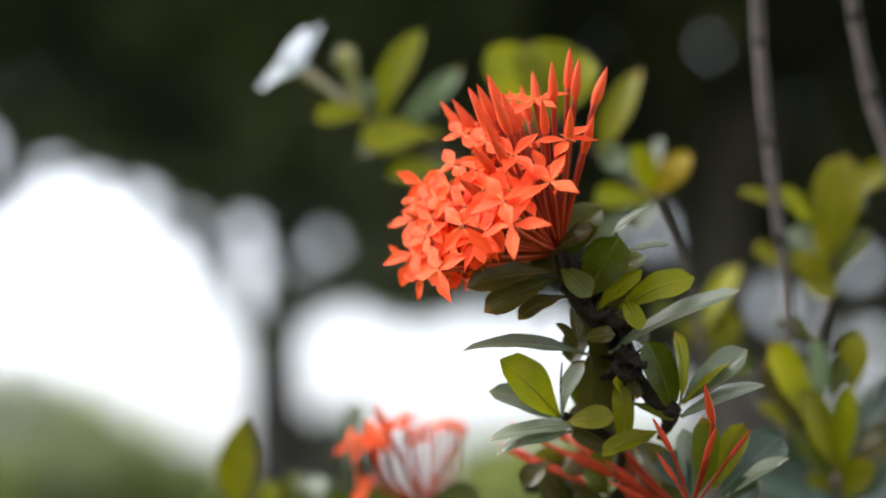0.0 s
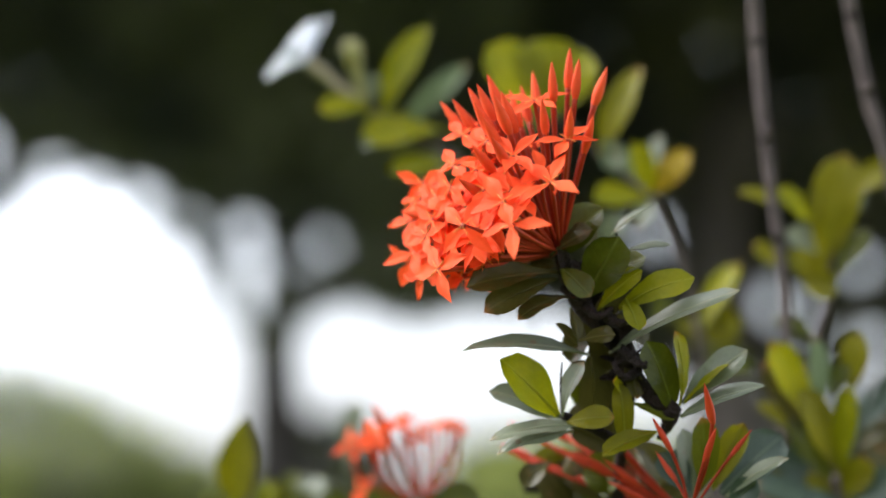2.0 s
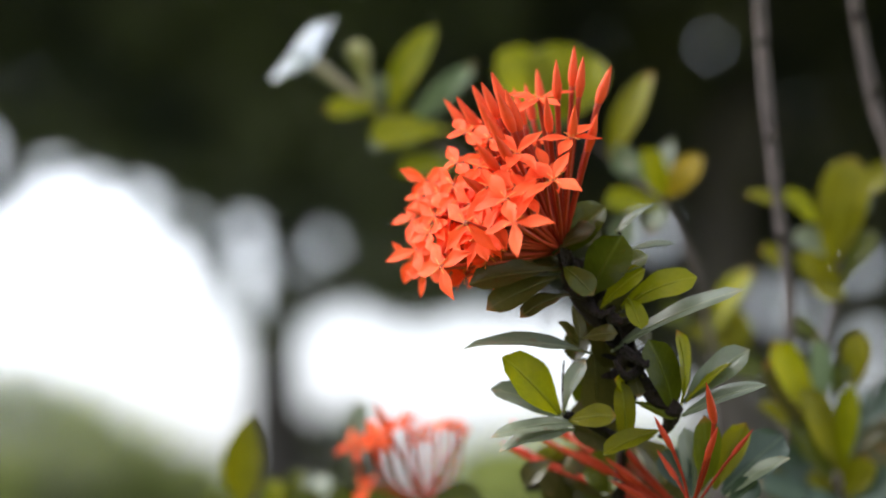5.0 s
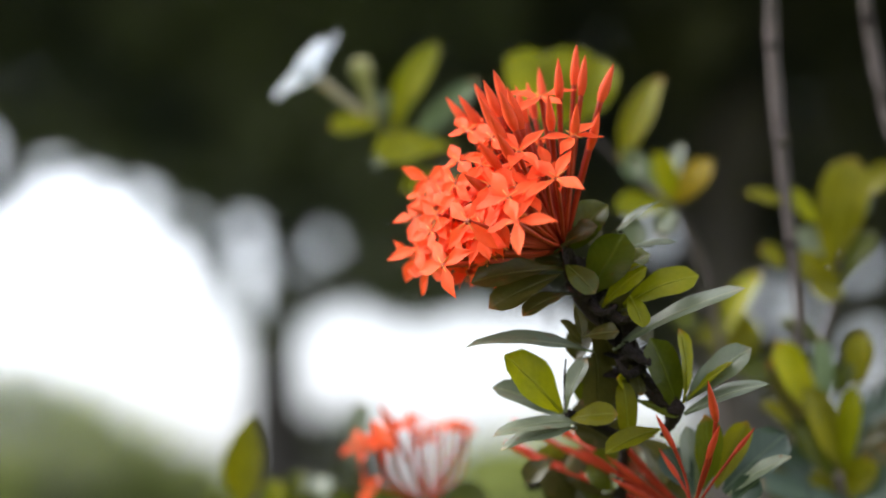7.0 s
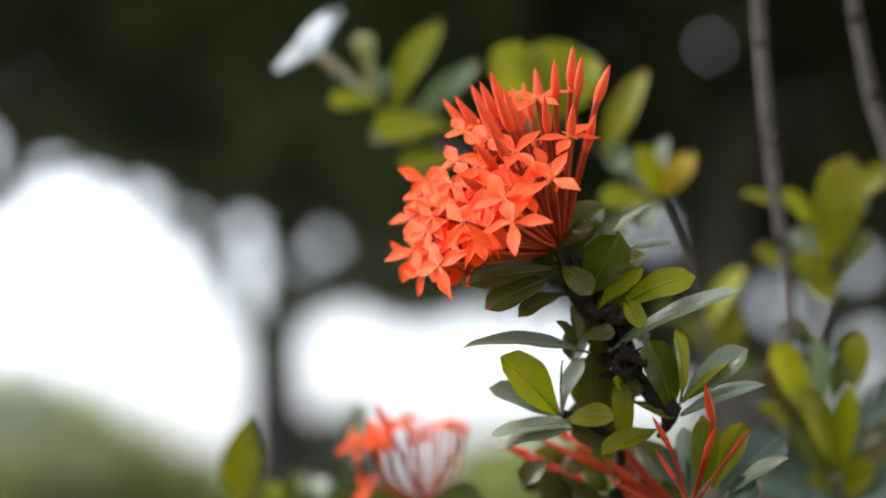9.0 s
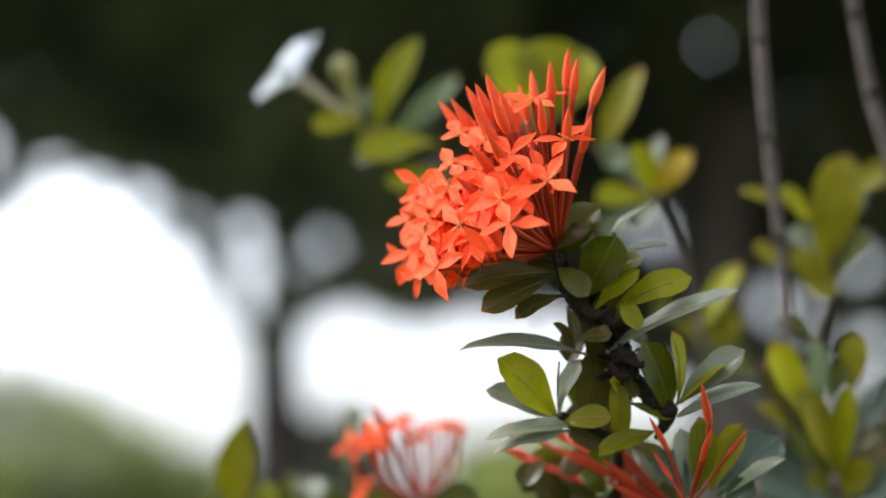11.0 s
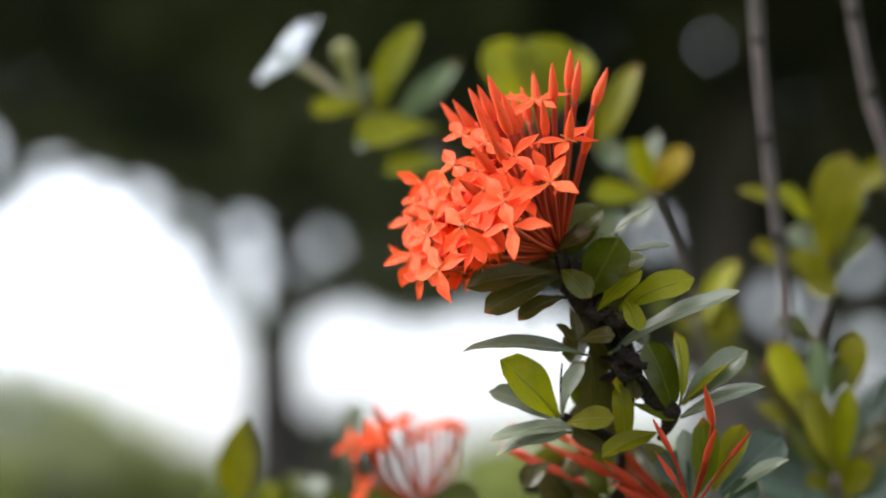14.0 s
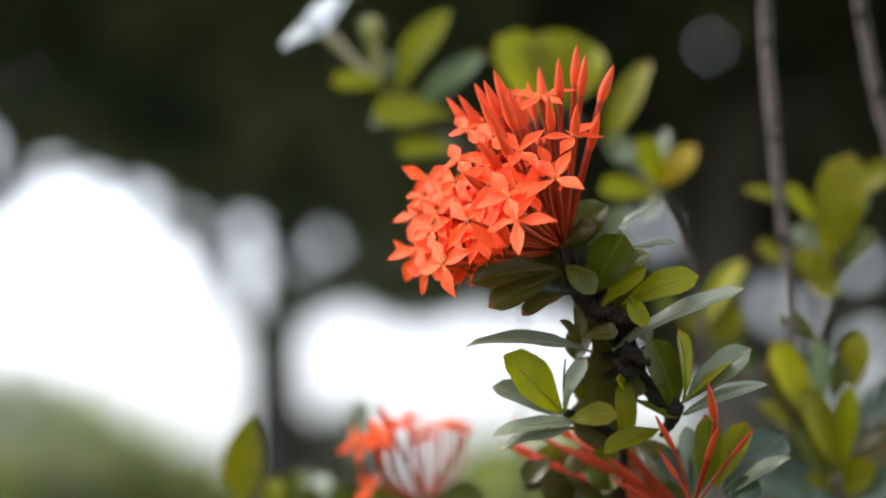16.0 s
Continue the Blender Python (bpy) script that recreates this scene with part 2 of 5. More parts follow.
def floret(parent, head, at, spin, face=None, size=1.0, bow=0.002, thin=1.0, cup=0.0, rng=random.Random(5)):
    """An open flower with four petals on its tube; head in centimetres, at in millimetres from it."""
    o = root_of(parent)
    h = Vector(head) / 100 - o
    v = Vector(at) / 1000
    d = Vector(face) if face else v.normalized() + Vector((0, -0.55, 0.0))
    d = d.normalized()
    mid = h + v * 0.5 + (v.normalized() - d) * bow
    low = h + v * 0.06
    if cup:
        # the tube first spreads outwards, then rises
        low, mid = h + Vector((v.x, v.y, 0)) * 0.2, h + Vector((v.x * (0.5 + cup), v.y * (0.5 + cup), v.z * (0.5 - cup * 0.35)))
    stem = child("floret", tube_mesh("floret", [low, mid, h + v], [0.0006 * thin, 0.00055 * thin, 0.00085 * thin], TUBE if thin == 1.0 else STALK, 6), parent)
    m = Matrix.Translation(h + v) @ aim(d, spin)
    for k in range(4):
        turn = pose(0, 0, 0, 0, 0, 90 * k + rng.uniform(-9, 9)) @ pose(0, 0, 0, 0, rng.uniform(-4, 24), 0) @ pose(0, 0, 0, rng.uniform(-10, 10), 0, 0)
        child("petal", PETAL_SHAPES[rng.randrange(6)], stem, "", m @ turn @ Matrix.Scale(size * rng.uniform(0.93, 1.05), 4))
    for k in range(4):
        child("stamen", STAMEN, stem, "thin yellow stamen", m @ pose(0, 0, 0, 0, 0, 45 + 90 * k))
    return stem


def pointed_petal(base, tip, width, face, bend, seed):
    """A lance-shaped petal with a creased midline, its edges a little raised and its point turned back."""
    axis = tip - base
    length, a = axis.length, axis.normalized()
    n = (face - a * face.dot(a)).normalized()
    side = a.cross(n)
    rows, across, verts, faces = 12, 6, [], []
    for i in range(rows + 1):
        t = i / rows
        w = 0.26 + 0.74 * math.sin(0.5 * math.pi * min(1, t / 0.50)) ** 1.4 if t < 0.50 else max(0.02, 1 - ((t - 0.50) / 0.50) ** 1.35)
        w *= 0.5 * width
        lean = 0.25 * noise.noise(Vector((seed * 3.3, t * 1.2, 0))) * width
        for j in range(across + 1):
            q = 2 * j / across - 1
            crease = 0.26 * abs(q) ** 1.3 * w + 0.12 * width * noise.noise(Vector((t * 3.1 + seed * 5.7, q * 1.3, seed)))
            verts.append(base + a * (t * length) + side * (q * w + lean * t * (1 - t)) + n * (crease + bend * length * 4 * t * (1 - t) * (0.55 + 0.45 * t)))
    for i in range(rows):
        for j in range(across):
            k = i * (across + 1) + j
            faces.append((k, k + 1, k + across + 2, k + across + 1))
    return mesh_from("petal", verts, faces, PETAL)


star_count = [0]


def star(parent, head, at, tips, width=4.3):
    """An open flower whose four petals reach to tips; at in millimetres from the head, tips in millimetres from the flower's throat."""
    star_count[0] += 1
    turn = random.Random(star_count[0] * 7)
    o = root_of(parent)
    h, v = Vector(head) / 100 - o, Vector(at) / 1000
    ends = [Vector(p) / 1000 for p in tips]
    ends.sort(key=lambda p: math.atan2(p.z, p.x))
    face = (ends[0] - ends[2]).cross(ends[1] - ends[3])
    face = (face if face.dot(v) > 0 else -face).normalized()
    throat = h + v
    mid = h + v * 0.5 + (v.normalized() - face) * 0.002
    stem = child("floret", tube_mesh("floret", [h + v * 0.06, mid, throat - face * 0.001, throat], [0.0006, 0.00055, 0.0007, 0.0010], TUBE, 6), parent)
    for k, p in enumerate(ends):
        w = width / 1000 * turn.uniform(0.88, 1.08)
        child("petal", pointed_petal(throat + p.normalized() * 0.0005, throat + p, w, face, turn.uniform(-0.02, 0.10), star_count[0] * 4 + k), stem)
    spin = turn.uniform(30, 60)
    for k in range(4):
        child("stamen", STAMEN, stem, "thin yellow stamen", Matrix.Translation(throat + face * 0.0004) @ aim(face, spin + 90 * k) @ Matrix.Diagonal((1.3, 0.85, 0.85, 1)))
    return stem


def bud_mesh(mat):
    verts, faces, sides = [], [], 8
    shape = ((0, 0.0009), (0.001, 0.0012), (0.0025, 0.0015), (0.0044, 0.00155), (0.0070, 0.0012), (0.0094, 0.0007), (0.0114, 0.0001))
    for z, r in shape:
        for k in range(sides):
            a = 2 * math.pi * k / sides
            crease = 0.86 if k % 2 else 1.0
            verts.append(Vector((r * crease * math.cos(a + z * 60), r * crease * math.sin(a + z * 60), z)))
    for i in range(len(shape) - 1):
        for k in range(sides):
            a, b = i * sides + k, i * sides + (k + 1) % sides
            faces.append((a, b, b + sides, a + sides))
    return mesh_from("bud", verts, faces, mat)


BUD_SHAPE, SHADED_BUD_SHAPE = bud_mesh(BUD), bud_mesh(SHADED_BUD)


def bud(parent, head, tip, size=1.0, lean=(0, 0, 0), thin=1.0, shape=BUD_SHAPE):
    """A closed pointed flower on its tube; tip in millimetres from the head."""
    o = root_of(parent)
    h = Vector(head) / 100 - o
    v = Vector(tip) / 1000
    d = (v.normalized() + Vector(lean)).normalized()
    foot = h + v - d * 0.0114 * size
    m = Matrix.Translation(foot) @ aim(d, 20) @ Matrix.Diagonal((size * thin, size * thin, size, 1))
    ob = child("bud", shape, parent, "", m)
    inv = m.inverted()
    mid = h + (foot - h) * 0.55 + (v.normalized() - d) * 0.004
    pts = [inv @ p for p in (h + v * 0.05, mid, foot + d * 0.0006)]
    child("flower_tube", tube_mesh("flower_tube", pts, [0.0007 / size, 0.00065 / size, 0.0009 / size], STALK, 6), ob)
    return ob


def leaf_cloud(name, centres, sizes, mat, parent, label="", flat=0.4, seed=1):
    """Many folded leaves, each two bent halves, as one mesh of loose leaves."""
    rs = np.random.RandomState(seed)
    n = len(centres)
    d = rs.normal(size=(n, 3))
    d /= np.linalg.norm(d, axis=1)[:, None]
    u = rs.normal(size=(n, 3))
    u[:, 2] *= flat
    s = np.cross(d, u)
    s /= np.linalg.norm(s, axis=1)[:, None]
    nn = np.cross(d, s)
    L, W = sizes[:, None], sizes[:, None] * rs.uniform(0.42, 0.62, n)[:, None]
    c = centres
    pts = [c - d * L * 0.5, c - d * L * 0.05 + s * W * 0.5 + nn * W * 0.12, c + d * L * 0.5 - nn * L * 0.1, c - d * L * 0.05 - s * W * 0.5 + nn * W * 0.12,
           c + d * L * 0.28 + s * W * 0.34, c + d * L * 0.28 - s * W * 0.34]
    verts = np.stack(pts, 1).reshape(-1, 3)
    k = np.arange(n)[:, None] * 6
    f = np.concatenate([k + np.array([[0, 1, 4, 2]]), k + np.array([[0, 2, 5, 3]])], 0)
    me = bpy.data.meshes.new(name)
    me.from_pydata(verts.tolist(), [], f.tolist())
    me.materials.append(mat)
    ob = new(name, me)
    ob.parent = parent
    return tagged(ob, label, "", "", "stuff")


# ---- the ground, one sheet to the horizon ----
def ground_sheet():
    verts, faces = [], []
    rings = [0, 0.6, 1.2, 2, 3, 5, 8, 12, 18, 28, 45, 80, 150, 400, 1200, 4000]
    n = 40
    for r in rings:
        for k in range(n):
            a = 2 * math.pi * k / n
            x, y = r * math.cos(a), r * math.sin(a)
            verts.append((x, y, 0.03 * noise.noise(Vector((x * 0.4, y * 0.4, 0))) * min(1, r / 8) if r < 100 else 0))
    for i in range(len(rings) - 1):
        for k in range(n):
            a, b = i * n + k, i * n + (k + 1) % n
            faces.append((a, b, b + n, a + n))
    return tagged(new("ground", mesh_from("ground", verts, faces, GRASS)), "rough green grass ground under the shrubs and trees", "ground", "", "structure")


ground_sheet()

# ---- the tall dark trees behind ----
NEAR = 9.0
# openings in the crowns through which the sky shows: x, z, half width, half height, in metres at the near crowns
OPENINGS = []


def opening(x, z, rx, rz=None):
    OPENINGS.append((x, z, rx, rz or rx))


# rims where the foliage is thin and lets specks of sky through: the same numbers, and the share of leaves left
RIMS = []


def rim(x, z, rx, rz, left=0.3):
    RIMS.append((x, z, rx, rz, left))


def clear_of_openings(c, size, margin=0.45):
    """Which leaves leave the openings free, by their place as it lies before the near crowns."""
    k = NEAR / c[:, 1]
    x, z = c[:, 0] * k, 0.7 + (c[:, 2] - 0.7) * k
    free = np.ones(len(c), bool)
    for ox, oz, rx, rz in OPENINGS:
        free &= ((x - ox) / np.maximum(rx + margin * size, 0.004)) ** 2 + ((z - oz) / np.maximum(rz + margin * size, 0.004)) ** 2 > 1
    chance = np.random.RandomState(77).uniform(size=len(c))
    for ox, oz, rx, rz, left in RIMS:
        free &= (((x - ox) / rx) ** 2 + ((z - oz) / rz) ** 2 > 1) | (chance < left)
    return free


def tree(base, label, trunk_points, trunk_radii, limbs, spans, seed, bare=None, crown=CROWN, bark=TRUNK):
    """A tree with a bent trunk, limbs and a crown of loose leaves; spans are boxes of leaves with their count and size."""
    t = thing("tree", base, label, "tree", "trees behind the shrubs")
    o = Vector(base)
    child("trunk", tube_mesh("trunk", [Vector(p) - o for p in trunk_points], trunk_radii, bark, 14, 0.12), t, "dark rough bark")
    for pts, rad in limbs:
        child("limb", tube_mesh("limb", [Vector(p) - o for p in pts], rad, bark, 8, 0.12), t)
    rs = np.random.RandomState(seed)
    cs, ss = [], []
    for x0, x1, y0, y1, z0, z1, count, size in spans:
        c = np.column_stack([rs.uniform(x0, x1, count), rs.uniform(y0, y1, count), rs.uniform(z0, z1, count)])
        s = size * rs.uniform(0.75, 1.25, count)
        # the forward limbs, unseen and added to shade the crowns, carry leaves high
        low = (c[:, 1] < 8.3) & (c[:, 2] < 0.9 + 0.30 * c[:, 1])
        # the crown is rounded and uneven at its top, flanks and back
        mid = -2.3 if base[0] < 0 else 2.6
        lump = 1 + 0.16 * np.sin(2.1 * c[:, 0] + 1.3 * c[:, 2] + seed) * np.sin(1.7 * c[:, 1] + 0.8 * c[:, 0])
        far_out = ((c[:, 0] - mid) / 3.9) ** 2 + ((c[:, 1] - 8.2) / 6.2) ** 2 + (np.maximum(c[:, 2] - 3.0, 0) / 2.9) ** 2 > lump
        far_out &= (c[:, 1] > 6.0) & ((np.abs(c[:, 0]) > 0.30 * c[:, 1]) | (c[:, 2] > 1.1 + 0.30 * c[:, 1]))
        keep = clear_of_openings(c, s) & ~low & ~far_out
        if bare:
            # no leaves hang before the bare lower trunk
            keep &= ~((c[:, 1] < base[1]) & (np.abs(c[:, 0] - bare[0]) < bare[1]) & (c[:, 2] < bare[2]))
        cs.append(c[keep])
        ss.append(s[keep])
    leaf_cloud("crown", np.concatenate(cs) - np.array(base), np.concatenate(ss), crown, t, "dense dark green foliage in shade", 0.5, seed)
    return t


def hanging_twig(top, gap):
    """A thin leafy twig that hangs from the crown down to a small gap in it."""
    t = thing("hanging_twig", top, "thin dark leafy twig hanging from a tree crown", "twig")
    a, b = Vector((0, 0, 0)), Vector(gap) - Vector(top)
    child("stem", tube_mesh("stem", [a, a.lerp(b, 0.5) + Vector((0.02, 0, 0)), b + Vector((0, 0.01, 0.02))], [0.006, 0.005, 0.003], TRUNK, 6), t)
    turn = random.Random(3)
    for k in range(10):
        foot = a.lerp(b, 0.55 + 0.05 * k)
        way = Vector((-0.7 if k % 2 else 0.7, turn.uniform(-0.3, 0.3), turn.uniform(-0.9, -0.2))).normalized()
        child("leaf", blade_mesh("leaf", foot, foot + way * turn.uniform(0.08, 0.11), 0.055, turn.uniform(-25, 25), SHADED_LEAF, rows=5, across=4, seed=k), t)
    child("leaf", blade_mesh("leaf", b + Vector((0, 0, 0.06)), b - Vector((0, 0, 0.07)), 0.085, 0, SHADED_LEAF, rows=5, across=4, seed=21), t)
    return t


def white_flower(branch):
    """The white five-petalled flower, its slim tube, and the cream bud beside it."""
    o = root_of(branch)
    pts = WHITE_PLACES
    throat, foot = Vector(pts[0]) / 100 - o, Vector(pts[1]) / 100 - o
    tube = child("flower", tube_mesh("flower", [foot, foot.lerp(throat, 0.5), throat], [0.0016, 0.0019, 0.0026], CREAM, 10), branch, "white flower with a cream tube")
    d = Vector((-0.74, -0.12, 0.66))
    shapes = [petal_mesh("white_petal", 0.0205 * k, 0.0172 * w, WHITE, 0.55, a, f, 0.62, tw) for k, w, a, f, tw in ((1, 1, 0.10, 0.15, 0.2), (0.96, 1.05, 0.04, 0.2, -0.25), (1.04, 0.97, 0.14, 0.1, 0.3))]
    m = Matrix.Translation(throat) @ aim(d, 14)
    for k in range(5):
        child("petal", shapes[k % 3], tube, "", m @ pose(0, 0, 0, 0, 0, 72 * k) @ pose(0, 0, 0, 0, (-25, -18, -22, -27, -19)[k], 0))
    a, b = Vector(pts[2]) / 100 - o, Vector(pts[3]) / 100 - o
    child("bud", tube_mesh("bud", [a, a.lerp(b, 0.4), a.lerp(b, 0.60), a.lerp(b, 0.78), a.lerp(b, 0.92), b], [0.0019, 0.0020, 0.0027, 0.0043, 0.0040, 0.0014], GREENBUD, 12), branch, "closed greenish bud")


rim(-1.90, 2.22, 0.21, 0.18, 0.55)
rim(-1.53, 2.19, 0.16, 0.16, 0.45)
rim(-1.29, 1.91, 0.17, 0.25, 0.30)
rim(-0.51, 1.55, 0.22, 0.17, 0.30)
rim(-0.12, 1.49, 0.25, 0.17, 0.30)
rim(-0.67, 1.38, 0.11, 0.26, 0.35)
rim(0.27, 1.55, 0.33, 0.15, 0.35)
rim(-0.51, 1.19, 0.22, 0.11, 0.35)
opening(-1.79, 1.72, 0.461, 0.406)
opening(-2.01, 1.84, 0.296, 0.296)
opening(-1.49, 1.60, 0.323, 0.378)
opening(-1.86, 1.38, 0.571, 0.351)
opening(-1.17, 1.31, 0.205, 0.315)
opening(-1.01, 1.14, 0.110, 0.150)
opening(-2.50, 1.58, 0.378, 0.323)
opening(-1.85, 2.18, 0.158, 0.075)
opening(-1.64, 2.09, 0.060, 0.060)
opening(-2.27, 2.44, 0.000, 0.080)
opening(-1.95, 2.36, 0.012, 0.006)
opening(-1.72, 2.28, 0.012, 0.000)
opening(-1.49, 2.21, 0.022, 0.022)
opening(-1.22, 2.10, -0.028, -0.028)
opening(-0.97, 2.045, 0.024, 0.030)
opening(-0.95, 1.81, 0.014, 0.130)
opening(-0.93, 1.67, 0.000, 0.010)
opening(-0.71, 1.91, 0.000, 0.000)
opening(-0.58, 1.985, 0.008, 0.008)
opening(-0.44, 1.96, -0.026, -0.026)
opening(1.32, 2.99, -0.014, -0.014)
opening(1.04, 2.05, 0.018, 0.032)
opening(-0.47, 1.49, 0.172, 0.125)
opening(-0.23, 1.36, 0.254, 0.172)
opening(0.18, 1.40, 0.282, 0.172)
opening(0.49, 1.40, 0.213, 0.199)
opening(-0.63, 1.38, 0.031, 0.119)
opening(-0.53, 1.22, 0.130, 0.075)
opening(0.76, 1.36, 0.130, 0.158)
opening(1.05, 1.11, 0.097, 0.199)
opening(1.62, 1.69, 0.008, 0.040)
opening(1.77, 1.63, 0.006, 0.036)
opening(2.05, 1.88, 0.010, 0.020)
opening(2.07, 1.49, 0.030, 0.035)
# the last limb and leaf span form an overhang added to block light
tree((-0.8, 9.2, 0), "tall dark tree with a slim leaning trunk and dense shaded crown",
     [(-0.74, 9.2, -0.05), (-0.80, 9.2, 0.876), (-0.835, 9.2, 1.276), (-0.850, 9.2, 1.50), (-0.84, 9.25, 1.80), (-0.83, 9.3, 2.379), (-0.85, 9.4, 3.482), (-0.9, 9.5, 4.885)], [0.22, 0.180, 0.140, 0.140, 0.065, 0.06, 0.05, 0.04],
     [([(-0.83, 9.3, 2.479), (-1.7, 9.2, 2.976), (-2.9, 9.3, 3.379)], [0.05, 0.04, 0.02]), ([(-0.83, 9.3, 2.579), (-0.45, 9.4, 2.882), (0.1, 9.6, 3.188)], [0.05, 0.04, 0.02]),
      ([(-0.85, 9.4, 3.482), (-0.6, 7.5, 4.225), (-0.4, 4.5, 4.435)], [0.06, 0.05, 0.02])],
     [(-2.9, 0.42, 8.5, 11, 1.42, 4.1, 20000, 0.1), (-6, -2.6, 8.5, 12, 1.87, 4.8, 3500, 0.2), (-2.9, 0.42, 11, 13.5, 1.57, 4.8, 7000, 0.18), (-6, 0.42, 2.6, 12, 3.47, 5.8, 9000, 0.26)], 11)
# here too the last limb and span are there to shade from overhead
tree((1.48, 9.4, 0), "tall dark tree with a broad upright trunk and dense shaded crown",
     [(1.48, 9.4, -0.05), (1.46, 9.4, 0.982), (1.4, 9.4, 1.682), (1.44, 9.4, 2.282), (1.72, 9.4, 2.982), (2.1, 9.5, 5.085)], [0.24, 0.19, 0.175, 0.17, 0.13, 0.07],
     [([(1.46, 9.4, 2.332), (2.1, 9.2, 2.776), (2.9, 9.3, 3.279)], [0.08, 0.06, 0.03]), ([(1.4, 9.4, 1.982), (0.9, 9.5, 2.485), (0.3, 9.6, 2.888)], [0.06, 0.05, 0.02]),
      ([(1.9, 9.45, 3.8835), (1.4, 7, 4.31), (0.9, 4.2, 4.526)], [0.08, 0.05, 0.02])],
     [(0.38, 2.9, 8.5, 11, 1.42, 4.1, 17000, 0.1), (2.6, 6, 8.5, 12, 1.47, 4.8, 3500, 0.2), (0.38, 2.9, 11, 13.5, 1.57, 4.8, 6000, 0.18), (0.38, 6, 2.6, 12, 3.47, 5.8, 8000, 0.26)], 12, bare=(1.42, 0.20, 2.75), crown=SHADED_LEAF, bark=BROWN_BARK)


# ---- bushes beyond and below the trees ----
def bush(x, y, rx, rz, count, size, mat, label, group, seed):
    """A rounded, uneven bush of loose leaves on a short bundle of stems."""
    t = thing("bush", (x, y, 0.0), label, "bush", group)
    rs = np.random.RandomState(seed)
    d = rs.normal(size=(count, 3))
    d /= np.linalg.norm(d, axis=1)[:, None]
    r = rs.uniform(0.35, 1.0, count) ** 0.5
    lump = np.array([1 + 0.28 * noise.noise(Vector(v) * 1.9 + Vector((seed, 0, 0))) for v in d])
    c = d * (r * lump)[:, None] * np.array([rx, rx * 0.8, rz * 0.5]) + np.array([0, 0, rz * 0.5])
    c[:, 2] = np.maximum(c[:, 2], 0.03)
    for k in range(4):
        a = k * 1.7
        child("stem", tube_mesh("stem", [Vector((0.05 * math.cos(a), 0.05 * math.sin(a), -0.02)), Vector((0.2 * rx * math.cos(a), 0.2 * rx * math.sin(a), rz * 0.35)), Vector((0.5 * rx * math.cos(a), 0.5 * rx * math.sin(a), rz * 0.7))], [0.02, 0.015, 0.008], TRUNK, 6), t)
    leaf_cloud("crown", c, size * rs.uniform(0.7, 1.3, count), mat, t, "", 0.6, seed)
    return t


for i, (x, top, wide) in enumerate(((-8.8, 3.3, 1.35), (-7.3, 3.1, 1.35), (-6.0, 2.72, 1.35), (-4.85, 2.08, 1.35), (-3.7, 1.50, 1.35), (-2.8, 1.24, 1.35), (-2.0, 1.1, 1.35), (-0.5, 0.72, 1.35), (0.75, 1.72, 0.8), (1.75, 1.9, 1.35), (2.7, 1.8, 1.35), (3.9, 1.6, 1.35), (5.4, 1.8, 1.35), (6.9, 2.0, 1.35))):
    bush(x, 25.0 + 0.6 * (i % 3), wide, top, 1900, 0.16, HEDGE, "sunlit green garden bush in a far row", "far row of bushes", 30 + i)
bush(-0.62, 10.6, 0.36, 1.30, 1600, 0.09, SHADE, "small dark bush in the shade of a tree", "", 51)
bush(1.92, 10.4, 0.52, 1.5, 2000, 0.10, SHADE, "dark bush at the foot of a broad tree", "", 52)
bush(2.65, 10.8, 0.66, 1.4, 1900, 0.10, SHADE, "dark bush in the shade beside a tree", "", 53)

# added bush that stands in for a low dark patch
bush(-2.85, 14.0, 0.42, 0.97, 1300, 0.09, SHADE, "low dark bush added as a dark patch", "", 54)

twig_before_gap = hanging_twig((1.202, 8.42, 3.262), (1.232, 8.42, 2.842))
STEM_LOW, STEM_MID, STEM_TOP = (5.38, 52.29, 73.73), (4.74, 52.11, 75.00), (3.52, 51.60, 76.46)
WHITE_PLACES = [(-5.20, 67.89, 86.66), (-3.32, 68.08, 85.29), (-3.02, 68.00, 85.12), (-3.63, 67.20, 87.35)]

# ---- the orange ixora in focus ----
ixora = thing("ixora_shrub", (0.075, 0.545, 0.0), "ixora shrub with a domed orange flower head and oblong green leaves", "flowering shrub")
stalk(ixora, "stem", [(3.36, 51.51, 77.13), (3.57, 51.62, 76.31), (4.01, 51.93, 75.57), (4.83, 52.22, 74.93), (5.26, 52.35, 74.05), (5.29, 53.11, 72.89), (5.26, 54.70, 71.65), (5.22, 55.34, 70.00), (6.05, 54.99, 66.73), (7.50, 54.50, -3.00)], [2.0, 2.2, 2.4, 3.2, 3.2, 1.8, 1.6, 2.0, 4.0, 6.5], BARK, "dark knotty woody stem")
stalk(ixora, "twig", [(3.41, 52.15, 72.60), (4.11, 52.58, 72.35), (5.24, 53.07, 71.76)], [1.2, 1.3, 1.8], BARK, "")
stalk(ixora, "twig", [(3.39, 52.35, 72.56), (3.35, 52.32, 73.49), (3.40, 52.33, 74.13)], [0.5, 0.35, 0.3], BARK, "")
stalk(ixora, "twig", [(5.03, 52.30, 74.26), (5.51, 52.30, 73.55), (6.00, 52.20, 73.10), (6.40, 52.15, 72.81), (6.36, 52.40, 72.34), (6.12, 52.60, 71.97)], [2.0, 2.4, 3.0, 3.2, 1.6, 0.7], BARK, "thick dark woody fork", 10, 0.35)
stalk(ixora, "twig", [(5.66, 54.15, 68.38), (6.75, 53.05, 69.05), (6.95, 52.32, 69.91)], [2.6, 2.0, 1.6], BARK, "")
